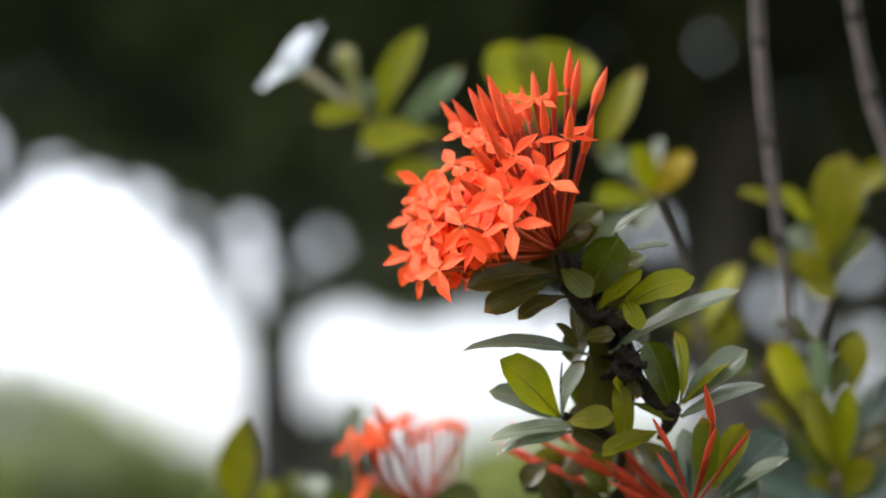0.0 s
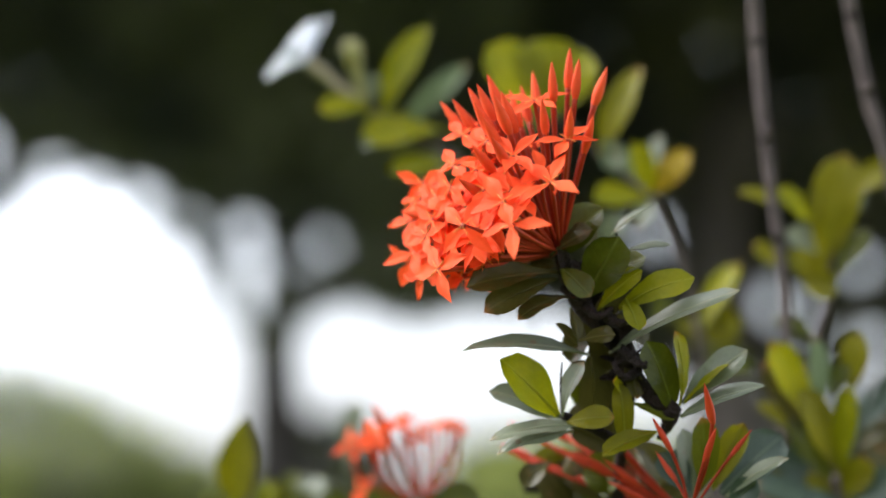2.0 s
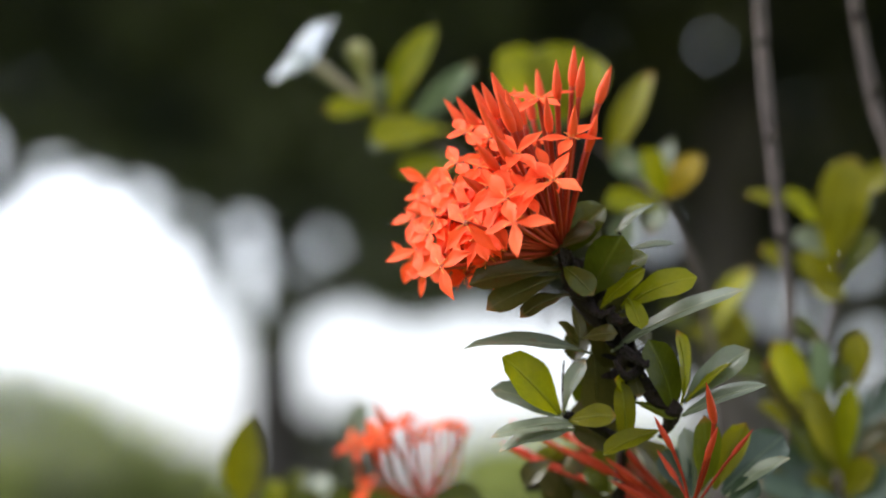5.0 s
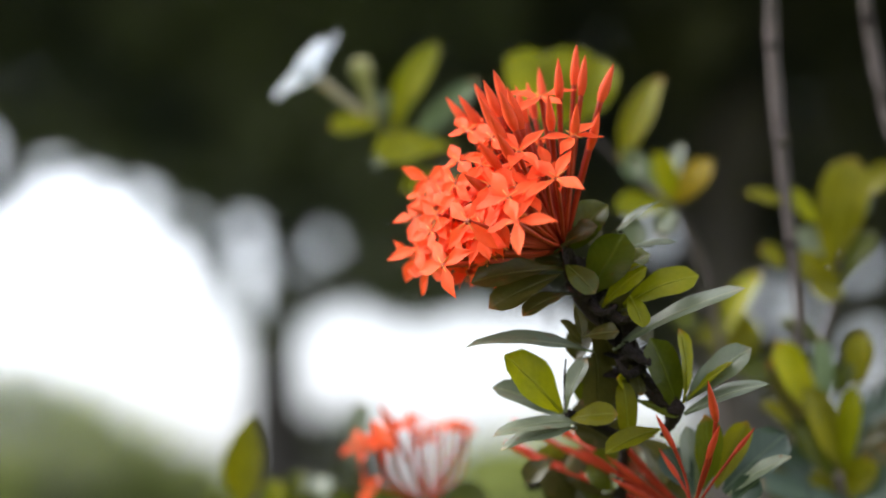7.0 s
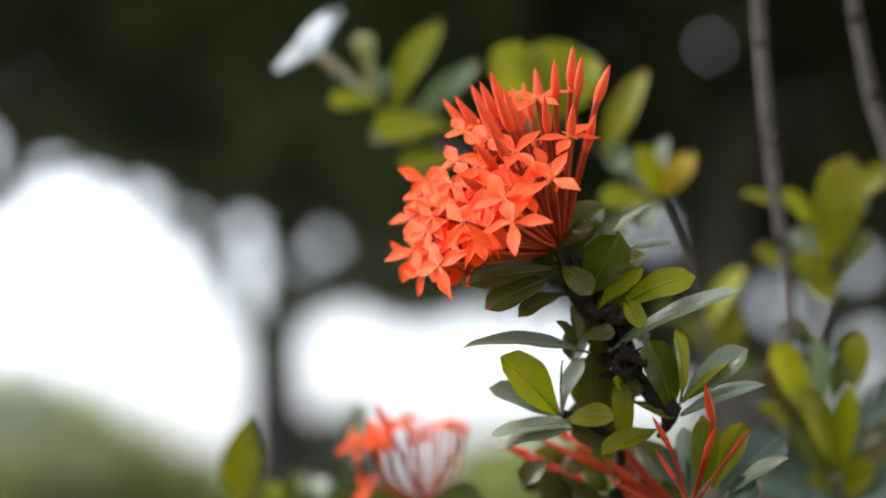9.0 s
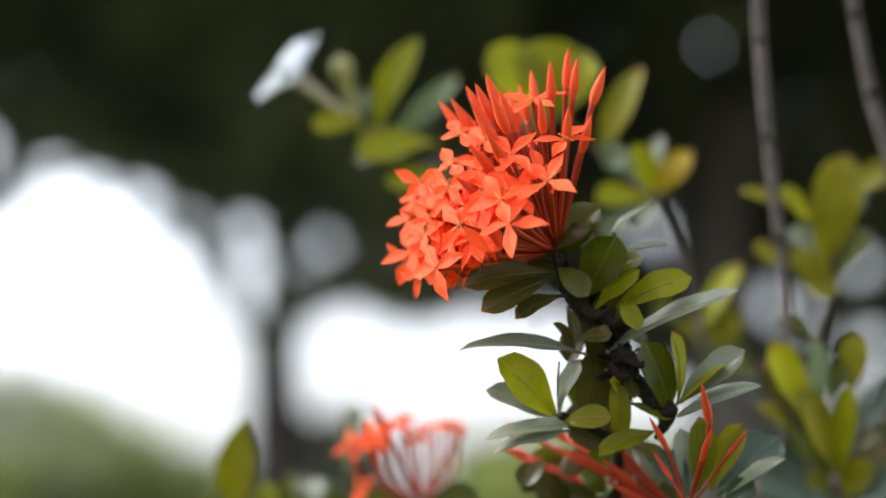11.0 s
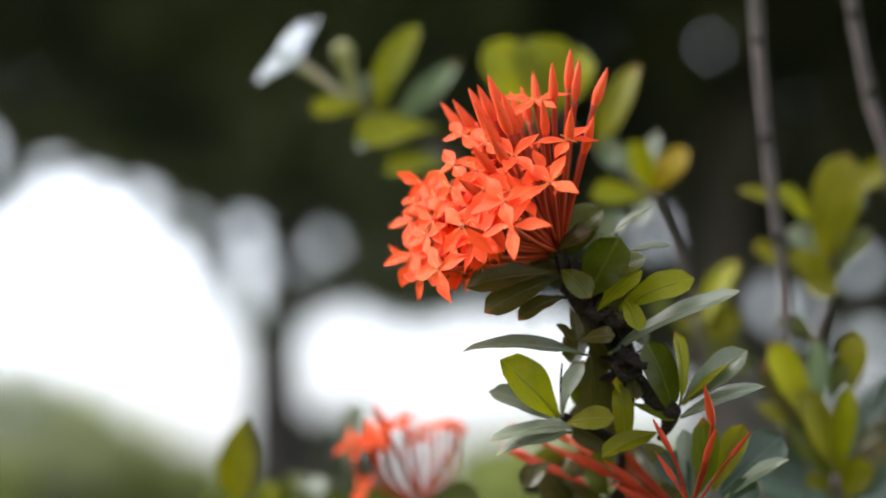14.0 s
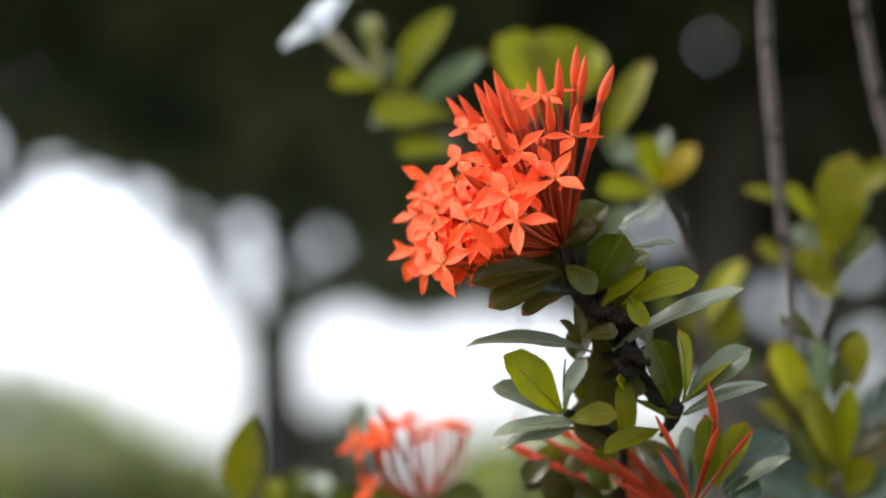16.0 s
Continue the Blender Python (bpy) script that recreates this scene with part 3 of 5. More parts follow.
stalk(ixora, "knot", [(4.60, 51.36, 75.32), (4.89, 51.19, 75.11), (5.13, 50.87, 75.18)], [1.8, 1.4, 0.6], BARK, "")
stalk(ixora, "knot", [(5.00, 51.59, 74.39), (5.41, 51.34, 74.05), (5.66, 51.16, 73.88)], [1.7, 1.3, 0.6], BARK, "")
stalk(ixora, "knot", [(5.51, 51.97, 73.86), (5.06, 51.50, 73.62), (4.74, 51.34, 74.05)], [1.6, 1.2, 0.5], BARK, "")
stalk(ixora, "knot", [(4.08, 51.72, 75.60), (4.38, 51.16, 75.30), (4.74, 51.13, 75.53)], [1.5, 1.1, 0.5], BARK, "")
stalk(ixora, "knot", [(3.44, 51.65, 76.15), (3.72, 51.18, 75.86), (4.03, 51.09, 75.77)], [1.5, 1.1, 0.5], BARK, "")
stalk(ixora, "twig", [(3.61, 51.78, 76.65), (4.27, 51.92, 77.07), (5.04, 51.87, 77.47), (4.94, 51.83, 77.75)], [1.0, 0.8, 0.5, 0.3], BARK, "")
leaf(ixora, (4.71, 51.90, 74.34), (8.24, 50.66, 75.97), 0.98, 55, PALE, arch=0.1, ribbed=True)
leaf(ixora, (4.16, 51.91, 74.29), (0.52, 51.29, 74.35), 0.98, 62, PALE, arch=0.14, blunt=0.6, ribbed=True)
leaf(ixora, (5.00, 51.73, 75.55), (7.06, 51.21, 76.38), 0.98, 35, YOUNG, arch=0.2, ribbed=True)
leaf(ixora, (3.25, 52.15, 72.60), (1.63, 51.52, 74.16), 1.21, 18, YOUNG, arch=0.1, ribbed=True)
leaf(ixora, (3.47, 52.56, 72.51), (1.30, 52.65, 73.32), 1.03, 40, PALE, ribbed=True)
leaf(ixora, (3.36, 51.94, 72.59), (3.95, 51.54, 74.07), 0.70, 60, PALE, ribbed=True)
leaf(ixora, (4.08, 51.68, 75.91), (4.94, 50.85, 77.51), 1.27, 10, GREEN, arch=0.1, ribbed=True)
leaf(ixora, (3.22, 51.91, 77.15), (4.57, 51.53, 78.42), 1.25, 20, GREEN, arch=0.15, ribbed=True)
leaf(ixora, (3.04, 51.52, 77.06), (4.23, 51.02, 77.74), 0.95, 60, OLIVE, arch=0.1, ribbed=True)
leaf(ixora, (3.33, 51.17, 76.65), (4.12, 50.68, 75.81), 0.75, 15, GREEN, ribbed=True)
leaf(ixora, (3.27, 51.39, 76.57), (0.68, 50.45, 76.07), 0.91, 42, OLIVE, arch=0.1, ribbed=True)
leaf(ixora, (3.19, 51.41, 76.41), (1.16, 50.74, 75.38), 0.91, 35, OLIVE, arch=0.1, ribbed=True)
leaf(ixora, (3.60, 51.68, 75.91), (2.11, 51.17, 75.22), 0.79, 55, OLIVE, arch=0.2, ribbed=True)
leaf(ixora, (4.38, 51.54, 75.50), (5.55, 50.78, 76.55), 0.79, 52, YOUNG, ribbed=True)
leaf(ixora, (4.55, 51.64, 76.23), (5.72, 51.13, 76.96), 0.95, 60, GREEN, ribbed=True)
leaf(ixora, (5.12, 51.29, 75.79), (5.43, 50.82, 74.87), 0.66, 20, YOUNG, ribbed=True)
leaf(ixora, (5.04, 51.91, 77.18), (6.49, 51.67, 77.39), 0.54, 66, PALE, arch=0.1, blunt=0.8, ribbed=True)
leaf(ixora, (4.83, 51.83, 77.71), (6.06, 51.91, 78.58), 0.48, 60, PALE, arch=0.1, blunt=0.8, ribbed=True)
leaf(ixora, (3.85, 51.45, 74.66), (4.80, 51.03, 74.78), 0.60, 40, OLIVE, ribbed=True)
leaf(ixora, (6.50, 52.15, 72.60), (5.70, 51.45, 74.65), 1.05, 28, GREEN, ribbed=True)
leaf(ixora, (6.70, 52.11, 72.87), (6.53, 51.62, 74.93), 0.92, 62, YOUNG, ribbed=True)
leaf(ixora, (6.75, 52.10, 72.92), (8.50, 51.29, 74.36), 0.98, 38, PALE, ribbed=True)
leaf(ixora, (6.78, 51.79, 72.95), (7.96, 51.15, 73.96), 0.63, 70, YOUNG, arch=0.05, ribbed=True)
leaf(ixora, (6.70, 52.15, 72.55), (8.97, 51.23, 73.35), 0.82, 50, PALE, blunt=0.6, ribbed=True)
leaf(ixora, (3.52, 52.17, 72.40), (4.77, 51.35, 72.52), 0.70, 25, MELLOW, arch=0.15, ribbed=True)
leaf(ixora, (5.13, 52.29, 71.58), (4.95, 51.80, 73.52), 0.68, 15, MELLOW, ribbed=True)
leaf(ixora, (5.05, 52.25, 73.32), (4.74, 51.41, 73.51), 0.48, 30, YOUNG, ribbed=True)
leaf(ixora, (6.02, 52.20, 72.15), (4.42, 51.50, 71.46), 0.72, 35, MELLOW, arch=0.1, ribbed=True)
leaf(ixora, (3.84, 52.18, 72.33), (1.30, 51.83, 71.94), 0.82, 50, PALE, ribbed=True)
leaf(ixora, (3.68, 52.21, 72.18), (1.52, 51.89, 71.52), 0.89, 55, PALE, ribbed=True)
leaf(ixora, (4.19, 52.28, 74.53), (4.32, 52.76, 72.55), 1.03, 20, OLIVE, ribbed=True)
leaf(ixora, (4.85, 52.53, 74.15), (5.46, 52.88, 73.12), 0.81, 30, OLIVE, ribbed=True)
leaf(ixora, (3.79, 51.87, 74.54), (3.18, 51.39, 75.12), 0.44, 40, OLIVE, arch=0.1, blunt=0.7, ribbed=True)
leaf(ixora, (3.60, 51.72, 75.60), (3.81, 51.45, 74.69), 0.41, 30, OLIVE, ribbed=True)
leaf(ixora, (7.43, 53.65, 70.48), (7.36, 52.55, 72.57), 0.94, 25, GREEN, ribbed=True)
leaf(ixora, (7.79, 53.65, 70.52), (8.70, 53.38, 72.42), 0.81, 22, MELLOW, arch=0.1, ribbed=True)
leaf(ixora, (8.06, 54.07, 70.41), (9.97, 54.44, 72.10), 1.32, 20, TEAL, ribbed=True)
leaf(ixora, (8.16, 53.68, 70.32), (9.63, 51.71, 71.36), 0.64, 60, PALE, arch=0.1, blunt=0.7, ribbed=True)
leaf(ixora, (7.40, 53.43, 70.64), (7.24, 53.04, 71.95), 0.55, 30, YOUNG, ribbed=True)
leaf(ixora, (8.21, 53.52, 70.00), (8.92, 52.81, 70.76), 0.81, 30, TEAL, ribbed=True)
leaf(ixora, (7.30, 56.54, 70.09), (5.59, 56.54, 70.09), 1.03, 40, OLIVE, ribbed=True)
leaf(ixora, (5.27, 52.10, 72.97), (6.54, 52.00, 72.48), 0.45, 40, GREEN, arch=0.05, ribbed=True)
leaf(ixora, (7.19, 54.08, 70.33), (6.36, 54.10, 71.63), 0.99, 20, TEAL, ribbed=True)
leaf(ixora, (7.31, 54.28, 70.33), (7.01, 54.20, 72.33), 0.89, 20, PALE, ribbed=True)
leaf(ixora, (4.04, 52.35, 75.49), (4.93, 52.57, 73.91), 1.03, 20, OLIVE, ribbed=True)
leaf(ixora, (3.77, 57.56, 70.00), (3.80, 57.70, 71.91), 1.23, 20, MELLOW, ribbed=True)
leaf(ixora, (3.22, 55.35, 71.37), (2.30, 54.84, 70.69), 0.74, 40, OLIVE, ribbed=True)
leaf(ixora, (4.46, 52.37, 76.72), (4.87, 52.55, 75.44), 0.97, 10, OLIVE, ribbed=True)
leaf(ixora, (4.14, 52.55, 75.44), (3.65, 52.73, 74.16), 0.81, 20, OLIVE, ribbed=True)
leaf(ixora, (3.64, 52.15, 76.86), (2.48, 51.56, 76.78), 0.80, 60, OLIVE, ribbed=True)
# dark leaves added behind the stem in place of shadowed foliage
leaf(ixora, (4.43, 53.32, 74.29), (4.96, 54.02, 72.20), 1.25, 15, OLIVE, ribbed=True)
leaf(ixora, (4.55, 53.48, 73.16), (3.76, 53.73, 74.24), 0.92, 25, OLIVE, ribbed=True)
leaf(ixora, (4.90, 52.95, 75.48), (6.01, 53.45, 74.79), 0.92, 25, OLIVE, ribbed=True)
leaf(ixora, (4.74, 52.86, 76.13), (4.04, 53.42, 75.04), 0.88, 25, OLIVE, ribbed=True)
leaf(ixora, (5.45, 54.90, 71.66), (4.51, 55.85, 70.67), 1.35, 20, GREEN, ribbed=True)
leaf(ixora, (5.60, 54.66, 71.98), (6.72, 55.83, 70.84), 1.18, 25, OLIVE, ribbed=True)
leaf(ixora, (4.51, 52.88, 77.45), (3.72, 53.18, 78.16), 0.98, 20, OLIVE, ribbed=True)
leaf(ixora, (5.16, 56.53, 70.17), (3.94, 56.71, 71.71), 1.65, 15, OLIVE, ribbed=True)
leaf(ixora, (5.48, 56.32, 70.17), (5.89, 56.70, 71.80), 1.44, 15, OLIVE, ribbed=True)
leaf(ixora, (3.92, 57.13, 70.17), (3.10, 57.18, 71.27), 1.22, 20, OLIVE, ribbed=True)
leaf(ixora, (4.77, 56.95, 70.00), (4.78, 56.99, 71.20), 1.56, 10, GREEN, ribbed=True)
leaf(ixora, (5.49, 55.45, 70.67), (4.14, 55.40, 71.00), 1.18, 20, GREEN, ribbed=True)
leaf(ixora, (5.18, 52.20, 74.12), (5.50, 52.00, 73.06), 0.55, 25, OLIVE, ribbed=True)
stalk(ixora, "knot", [(4.96, 52.00, 74.11), (5.39, 51.60, 74.20), (5.70, 51.40, 73.98)], [1.6, 1.3, 0.6], BARK, "")
leaf(ixora, (4.50, 58.00, 70.00), (3.53, 57.70, 71.48), 1.30, 17, OLIVE, ribbed=True)
leaf(ixora, (4.89, 58.50, 69.91), (4.62, 58.20, 71.58), 1.40, 19, OLIVE, ribbed=True)
leaf(ixora, (5.49, 58.20, 69.91), (5.56, 57.90, 71.40), 1.30, 13, OLIVE, ribbed=True)
leaf(ixora, (6.08, 58.00, 70.00), (6.69, 57.70, 71.31), 1.20, 33, OLIVE, ribbed=True)
leaf(ixora, (4.12, 57.60, 69.92), (3.06, 57.30, 70.86), 1.20, 22, OLIVE, ribbed=True)
leaf(ixora, (3.76, 57.50, 69.74), (3.93, 57.20, 70.86), 1.30, 25, OLIVE, ribbed=True)
leaf(ixora, (6.65, 58.40, 69.91), (7.43, 58.10, 71.05), 1.30, 14, OLIVE, ribbed=True)
leaf(ixora, (5.19, 57.80, 70.00), (6.04, 57.50, 70.87), 1.20, 12, OLIVE, ribbed=True)
HEAD = (3.34, 51.90, 77.21)
star(ixora, HEAD, (-15.0, -39.0, 2.0), ((10.5, -5.7, -1.0), (0.4, -6.4, -10.2), (-8.5, 8.3, -1.9), (5.9, 6.0, 8.6)))
star(ixora, HEAD, (-17.0, -35.5, 8.7), ((8.8, 4.2, 6.1), (-9.4, 6.2, -2.5), (-4.6, 6.6, 8.2), (1.9, -7.9, -8.2)))
star(ixora, HEAD, (-4.3, -34.0, 14.2), ((7.1, -7.3, -4.2), (4.6, 5.0, 8.6), (-5.5, 7.1, 6.4), (-8.7, -2.2, -6.3)))
star(ixora, HEAD, (1.1, -25.0, 27.5), ((8.9, 6.4, 1.3), (6.5, 7.0, 5.5), (-9.6, 5.4, 0.4), (-4.1, -8.0, -6.4)))
star(ixora, HEAD, (-13.9, -27.0, 22.7), ((7.3, 4.3, 7.0), (-5.6, 6.6, 6.8), (-2.6, -8.8, -6.1), (4.9, -7.8, -5.9)))
star(ixora, HEAD, (-7.2, -14.0, 40.8), ((-8.8, 5.0, 2.7), (10.1, 1.6, 2.5), (-8.4, -3.4, -5.4), (5.5, -8.2, -3.7)))
star(ixora, HEAD, (-27.7, -31.0, 3.0), ((6.1, 2.0, 8.9), (-4.8, 7.5, 6.4), (-5.4, 6.8, -6.7), (8.3, 0.8, -7.4)))
star(ixora, HEAD, (-34.3, -19.0, -7.1), ((8.4, -6.4, 3.0), (3.5, -3.7, -9.7), (-6.8, 8.6, -0.8), (-2.5, 7.4, 7.8)))
star(ixora, HEAD, (-35.9, -9.0, 8.4), ((2.8, -4.6, -7.8), (5.0, -6.8, 4.3), (-5.3, 6.0, 5.2), (-4.9, 8.1, -1.3)))
star(ixora, HEAD, (-23.9, -24.0, 0.7), ((2.0, -4.3, -7.7), (5.3, -5.3, -4.9), (-5.1, 6.6, 3.3), (2.6, 6.2, 5.9)))
star(ixora, HEAD, (-41.3, 3.0, 0.6), ((-9.1, 2.6, -3.2), (-2.2, 5.3, 8.2), (5.4, -8.2, 2.1), (1.7, -5.7, -8.0)))
star(ixora, HEAD, (-42.4, 8.0, -1.5), ((-2.7, 7.4, -6.2), (-6.5, 4.7, 5.9), (5.9, -8.0, 0.9), (3.5, -8.3, 4.4)))
star(ixora, HEAD, (-38.5, 1.0, -6.0), ((-1.8, 6.7, -6.5), (6.1, -6.8, -2.6), (-2.8, 4.7, 7.8), (-6.1, 7.2, 1.2)))
star(ixora, HEAD, (-42.5, 7.0, 9.9), ((-6.6, 6.9, -0.3), (2.7, 5.2, 7.5), (5.3, -6.8, -4.0), (-0.8, -5.9, -7.4)))
star(ixora, HEAD, (-38.6, 4.0, 20.9), ((-7.9, 4.5, 4.1), (6.2, -7.6, 2.2), (3.0, -6.2, -7.3), (-4.0, 7.9, -4.6)))
star(ixora, HEAD, (-41.1, 6.0, 15.8), ((-3.6, 8.0, 1.8), (4.5, 5.1, 5.9), (4.6, -6.7, -3.9), (-2.3, -5.3, -6.9)))
star(ixora, HEAD, (-30.9, -11.0, 17.0), ((-4.4, 6.0, 5.9), (5.9, -7.4, 0.6), (4.6, -5.7, -6.1), (-4.4, 8.0, -2.7)))
star(ixora, HEAD, (-29.9, -9.0, 23.4), ((-2.7, 6.7, 6.2), (5.2, 6.8, 4.1), (3.4, -7.0, -5.4), (-5.4, 7.6, -1.9)))
star(ixora, HEAD, (-23.9, -19.0, 20.3), ((-4.6, 7.4, 3.8), (5.7, 6.7, 3.6), (3.4, -6.0, -6.6), (-3.7, -6.5, -5.9)))
star(ixora, HEAD, (-27.4, -9.0, 32.2), ((-5.7, 7.6, 0.4), (4.6, 6.6, 5.1), (4.3, -6.7, -5.2), (-3.5, 7.2, 5.1)))
star(ixora, HEAD, (-21.7, -25.0, 13.7), ((-4.5, 6.2, 5.6), (5.3, 5.5, 5.7), (-2.9, -6.1, -6.7), (5.2, -5.7, -5.6)))
star(ixora, HEAD, (-32.1, -13.0, 9.9), ((-5.1, 6.6, 4.6), (4.5, 6.4, 5.4), (4.0, -7.1, -4.9), (-4.3, 7.8, -3.2)))
star(ixora, HEAD, (-37.5, -7.0, 4.0), ((-3.8, 7.5, 4.4), (5.4, -7.6, 2.0), (1.2, -6.5, -6.8), (-5.8, 7.4, -1.3)))
star(ixora, HEAD, (-20.9, -16.0, 28.8), ((-3.9, 7.1, 5.0), (4.8, 6.8, 4.6), (3.8, -7.2, -4.9), (-3.9, 8.5, -1.5)))
star(ixora, HEAD, (-34.8, -4.0, 15.8), ((-4.9, 7.3, 3.7), (2.4, 6.2, 6.8), (4.7, -6.5, -5.1), (-3.8, 8.2, -3.0)))
star(ixora, HEAD, (-30.9, -15.0, 1.3), ((-4.7, 6.5, 4.1), (4.0, -7.9, 1.5), (2.3, -6.6, -5.6), (-3.9, 7.4, -3.2)))
star(ixora, HEAD, (-35.6, -5.0, -0.5), ((-5.7, 6.8, 1.8), (3.2, -8.2, 2.0), (3.2, -6.8, -4.9), (-3.2, 7.2, -4.4)))
star(ixora, HEAD, (-6.1, -26.0, 18.2), ((-2.3, 5.8, 7.8), (6.3, 7.4, 2.2), (3.1, -6.1, -7.3), (-6.0, -7.0, -3.9)))
star(ixora, HEAD, (-12.0, -29.0, 11.5), ((-3.6, 5.9, 7.3), (6.0, 7.1, 3.6), (3.4, -6.1, -7.1), (-5.1, -6.1, -6.1)))
bud(ixora, HEAD, (2.9, -13.9, 56.0))
bud(ixora, HEAD, (4.9, -19.4, 51.6))
bud(ixora, HEAD, (-2.5, -17.3, 51.3))
bud(ixora, HEAD, (13.3, -13.2, 50.7), size=1, lean=(0.12, 0, 0.1))
bud(ixora, HEAD, (-20.4, -13.8, 48.6), size=1.1)
bud(ixora, HEAD, (-25.7, -6.7, 46.5), size=1.1)
bud(ixora, HEAD, (-33.7, 1.7, 44.3), size=1.1)
bud(ixora, HEAD, (-30.2, -8.0, 42.8))
bud(ixora, HEAD, (-7.0, 0.6, 53.0))
bud(ixora, HEAD, (-19.2, -27.5, 39.7), size=1.1)
bud(ixora, HEAD, (-5.9, -25.7, 39.1), size=0.95)
bud(ixora, HEAD, (1.8, -29.3, 35.8))
bud(ixora, HEAD, (8.5, -21.1, 35.2))
bud(ixora, HEAD, (-22.2, -27.1, 33.6))
bud(ixora, HEAD, (-20.1, -35.4, 26.3))
bud(ixora, HEAD, (-25.1, -26.5, 25.9))
bud(ixora, HEAD, (-28.8, -27.3, 16.6))
bud(ixora, HEAD, (-45.0, -0.3, 12.1))
bud(ixora, HEAD, (-23.3, -15.9, 45.2))
bud(ixora, HEAD, (-16.8, -20.1, 42.3), size=1.1)
bud(ixora, HEAD, (-13.8, -2.5, 46.7))
bud(ixora, HEAD, (-27.5, 2.9, 42.6))
bud(ixora, HEAD, (-21.1, -2.2, 41.4))
bud(ixora, HEAD, (-10.3, 3.2, 49.3))
bud(ixora, HEAD, (-24.6, -20.5, 39.3), size=1.1)

# more flowers fill the dome behind and between the front ones
fill = random.Random(21)


def dome_flower(ray, reach):
    """A flower square to the dome, with its petals spread at a chance turn."""
    u = ray.cross(Vector((0.2, 0.5, 1))).normalized()
    w = ray.cross(u)
    spin = fill.uniform(0, 1.57)
    tips = []
    for k in range(4):
        a = spin + k * 1.5708 + fill.uniform(-0.2, 0.2)
        tips.append(tuple((u * math.cos(a) + w * math.sin(a) + ray * fill.uniform(-0.25, 0.3)).normalized() * fill.uniform(8.5, 10.5)))
    star(ixora, HEAD, tuple(ray * reach), tips, 4.0)


for k in range(34):
    a, b = fill.uniform(0.35, 1.75), fill.uniform(0.0, 1.1)
    ray = Vector((-math.sin(a) * math.cos(b), math.sin(b), math.cos(a) * math.cos(b))).normalized()
    reach = fill.uniform(26, 36)
    if k % 4 == 3:
        bud(ixora, HEAD, tuple(ray * (reach + 6)))
    else:
        dome_flower(ray, reach)
for k in range(26):
    a, b = fill.uniform(0.75, 1.62), fill.uniform(0.0, 0.95)
    ray = Vector((-math.sin(a) * math.cos(b), -math.sin(b), math.cos(a) * math.cos(b))).normalized()
    dome_flower(ray, fill.uniform(28, 33))
# closed young flowers crowd the underside, mostly their dark red tubes in view
for k in range(26):
    a, b = fill.uniform(1.45, 1.85), fill.uniform(-0.5, 0.75)
    ray = Vector((-math.sin(a) * math.cos(b), -math.sin(b), math.cos(a) * math.cos(b))).normalized()
    star(ixora, HEAD, tuple(ray * fill.uniform(22, 30)), [tuple((ray * 1.5 + Vector((fill.uniform(-1, 1), fill.uniform(-1, 1), fill.uniform(-1, 1)))).normalized() * 6) for q in range(4)], 2.6)
leaf(ixora, (6.34, 57.00, 71.00), (4.77, 56.80, 71.71), 1.20, 20, OLIVE, ribbed=True)
leaf(ixora, (7.03, 57.00, 70.69), (5.65, 56.90, 71.89), 1.30, 25, OLIVE, ribbed=True)
leaf(ixora, (5.17, 57.50, 70.52), (3.60, 57.40, 71.47), 1.30, 20, OLIVE, ribbed=True)
leaf(ixora, (7.58, 56.00, 70.51), (6.58, 56.00, 71.69), 1.00, 25, GREEN, ribbed=True)
leaf(ixora, (5.54, 54.00, 72.78), (5.08, 53.40, 73.76), 0.62, 20, OLIVE, ribbed=True)
leaf(ixora, (4.07, 58.00, 70.66), (2.82, 57.60, 71.74), 1.10, 25, MELLOW, ribbed=True)
leaf(ixora, (5.41, 54.50, 71.98), (4.24, 54.20, 72.87), 1.00, 30, GREEN, ribbed=True)
stalk(ixora, "twig", [(3.70, 59.00, 71.78), (3.37, 59.00, 71.21), (3.06, 59.00, 70.78), (2.53, 59.00, 70.68)], [2.2, 2.6, 2.2, 1.6], BARK, "")
leaf(ixora, (3.53, 53.60, 72.56), (5.31, 53.30, 73.03), 1.25, 20, OLIVE, ribbed=True)
leaf(ixora, (5.30, 54.20, 71.64), (3.72, 54.00, 72.42), 1.1, 25, OLIVE, ribbed=True)
leaf(ixora, (4.12, 53.80, 72.69), (4.25, 53.20, 74.04), 1.0, 20, GREEN, ribbed=True)
LOW_HEAD = (6.95, 52.33, 69.87)
bud(ixora, LOW_HEAD, (-11.1, -7.8, 26.5), size=1, lean=(-0.15, 0, 0), thin=0.64, shape=SHADED_BUD_SHAPE)
bud(ixora, LOW_HEAD, (1.4, -23.1, 34.9), size=1.15, lean=(-0.28, 0, 0), thin=0.72, shape=SHADED_BUD_SHAPE)
bud(ixora, LOW_HEAD, (5.2, -17.4, 23.1), size=1, lean=(0.05, 0, 0), thin=0.72, shape=SHADED_BUD_SHAPE)
bud(ixora, LOW_HEAD, (16.3, -9.3, 23.0), size=0.85, lean=(0.05, 0, 0), thin=0.59, shape=SHADED_BUD_SHAPE)
bud(ixora, LOW_HEAD, (-9.1, 3.6, 17.5), size=0.9, lean=(-0.1, 0, 0), thin=0.64, shape=SHADED_BUD_SHAPE)
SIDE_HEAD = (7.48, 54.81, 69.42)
bud(ixora, SIDE_HEAD, (-24.5, -1.6, 25.9), size=1, thin=0.68, shape=SHADED_BUD_SHAPE)
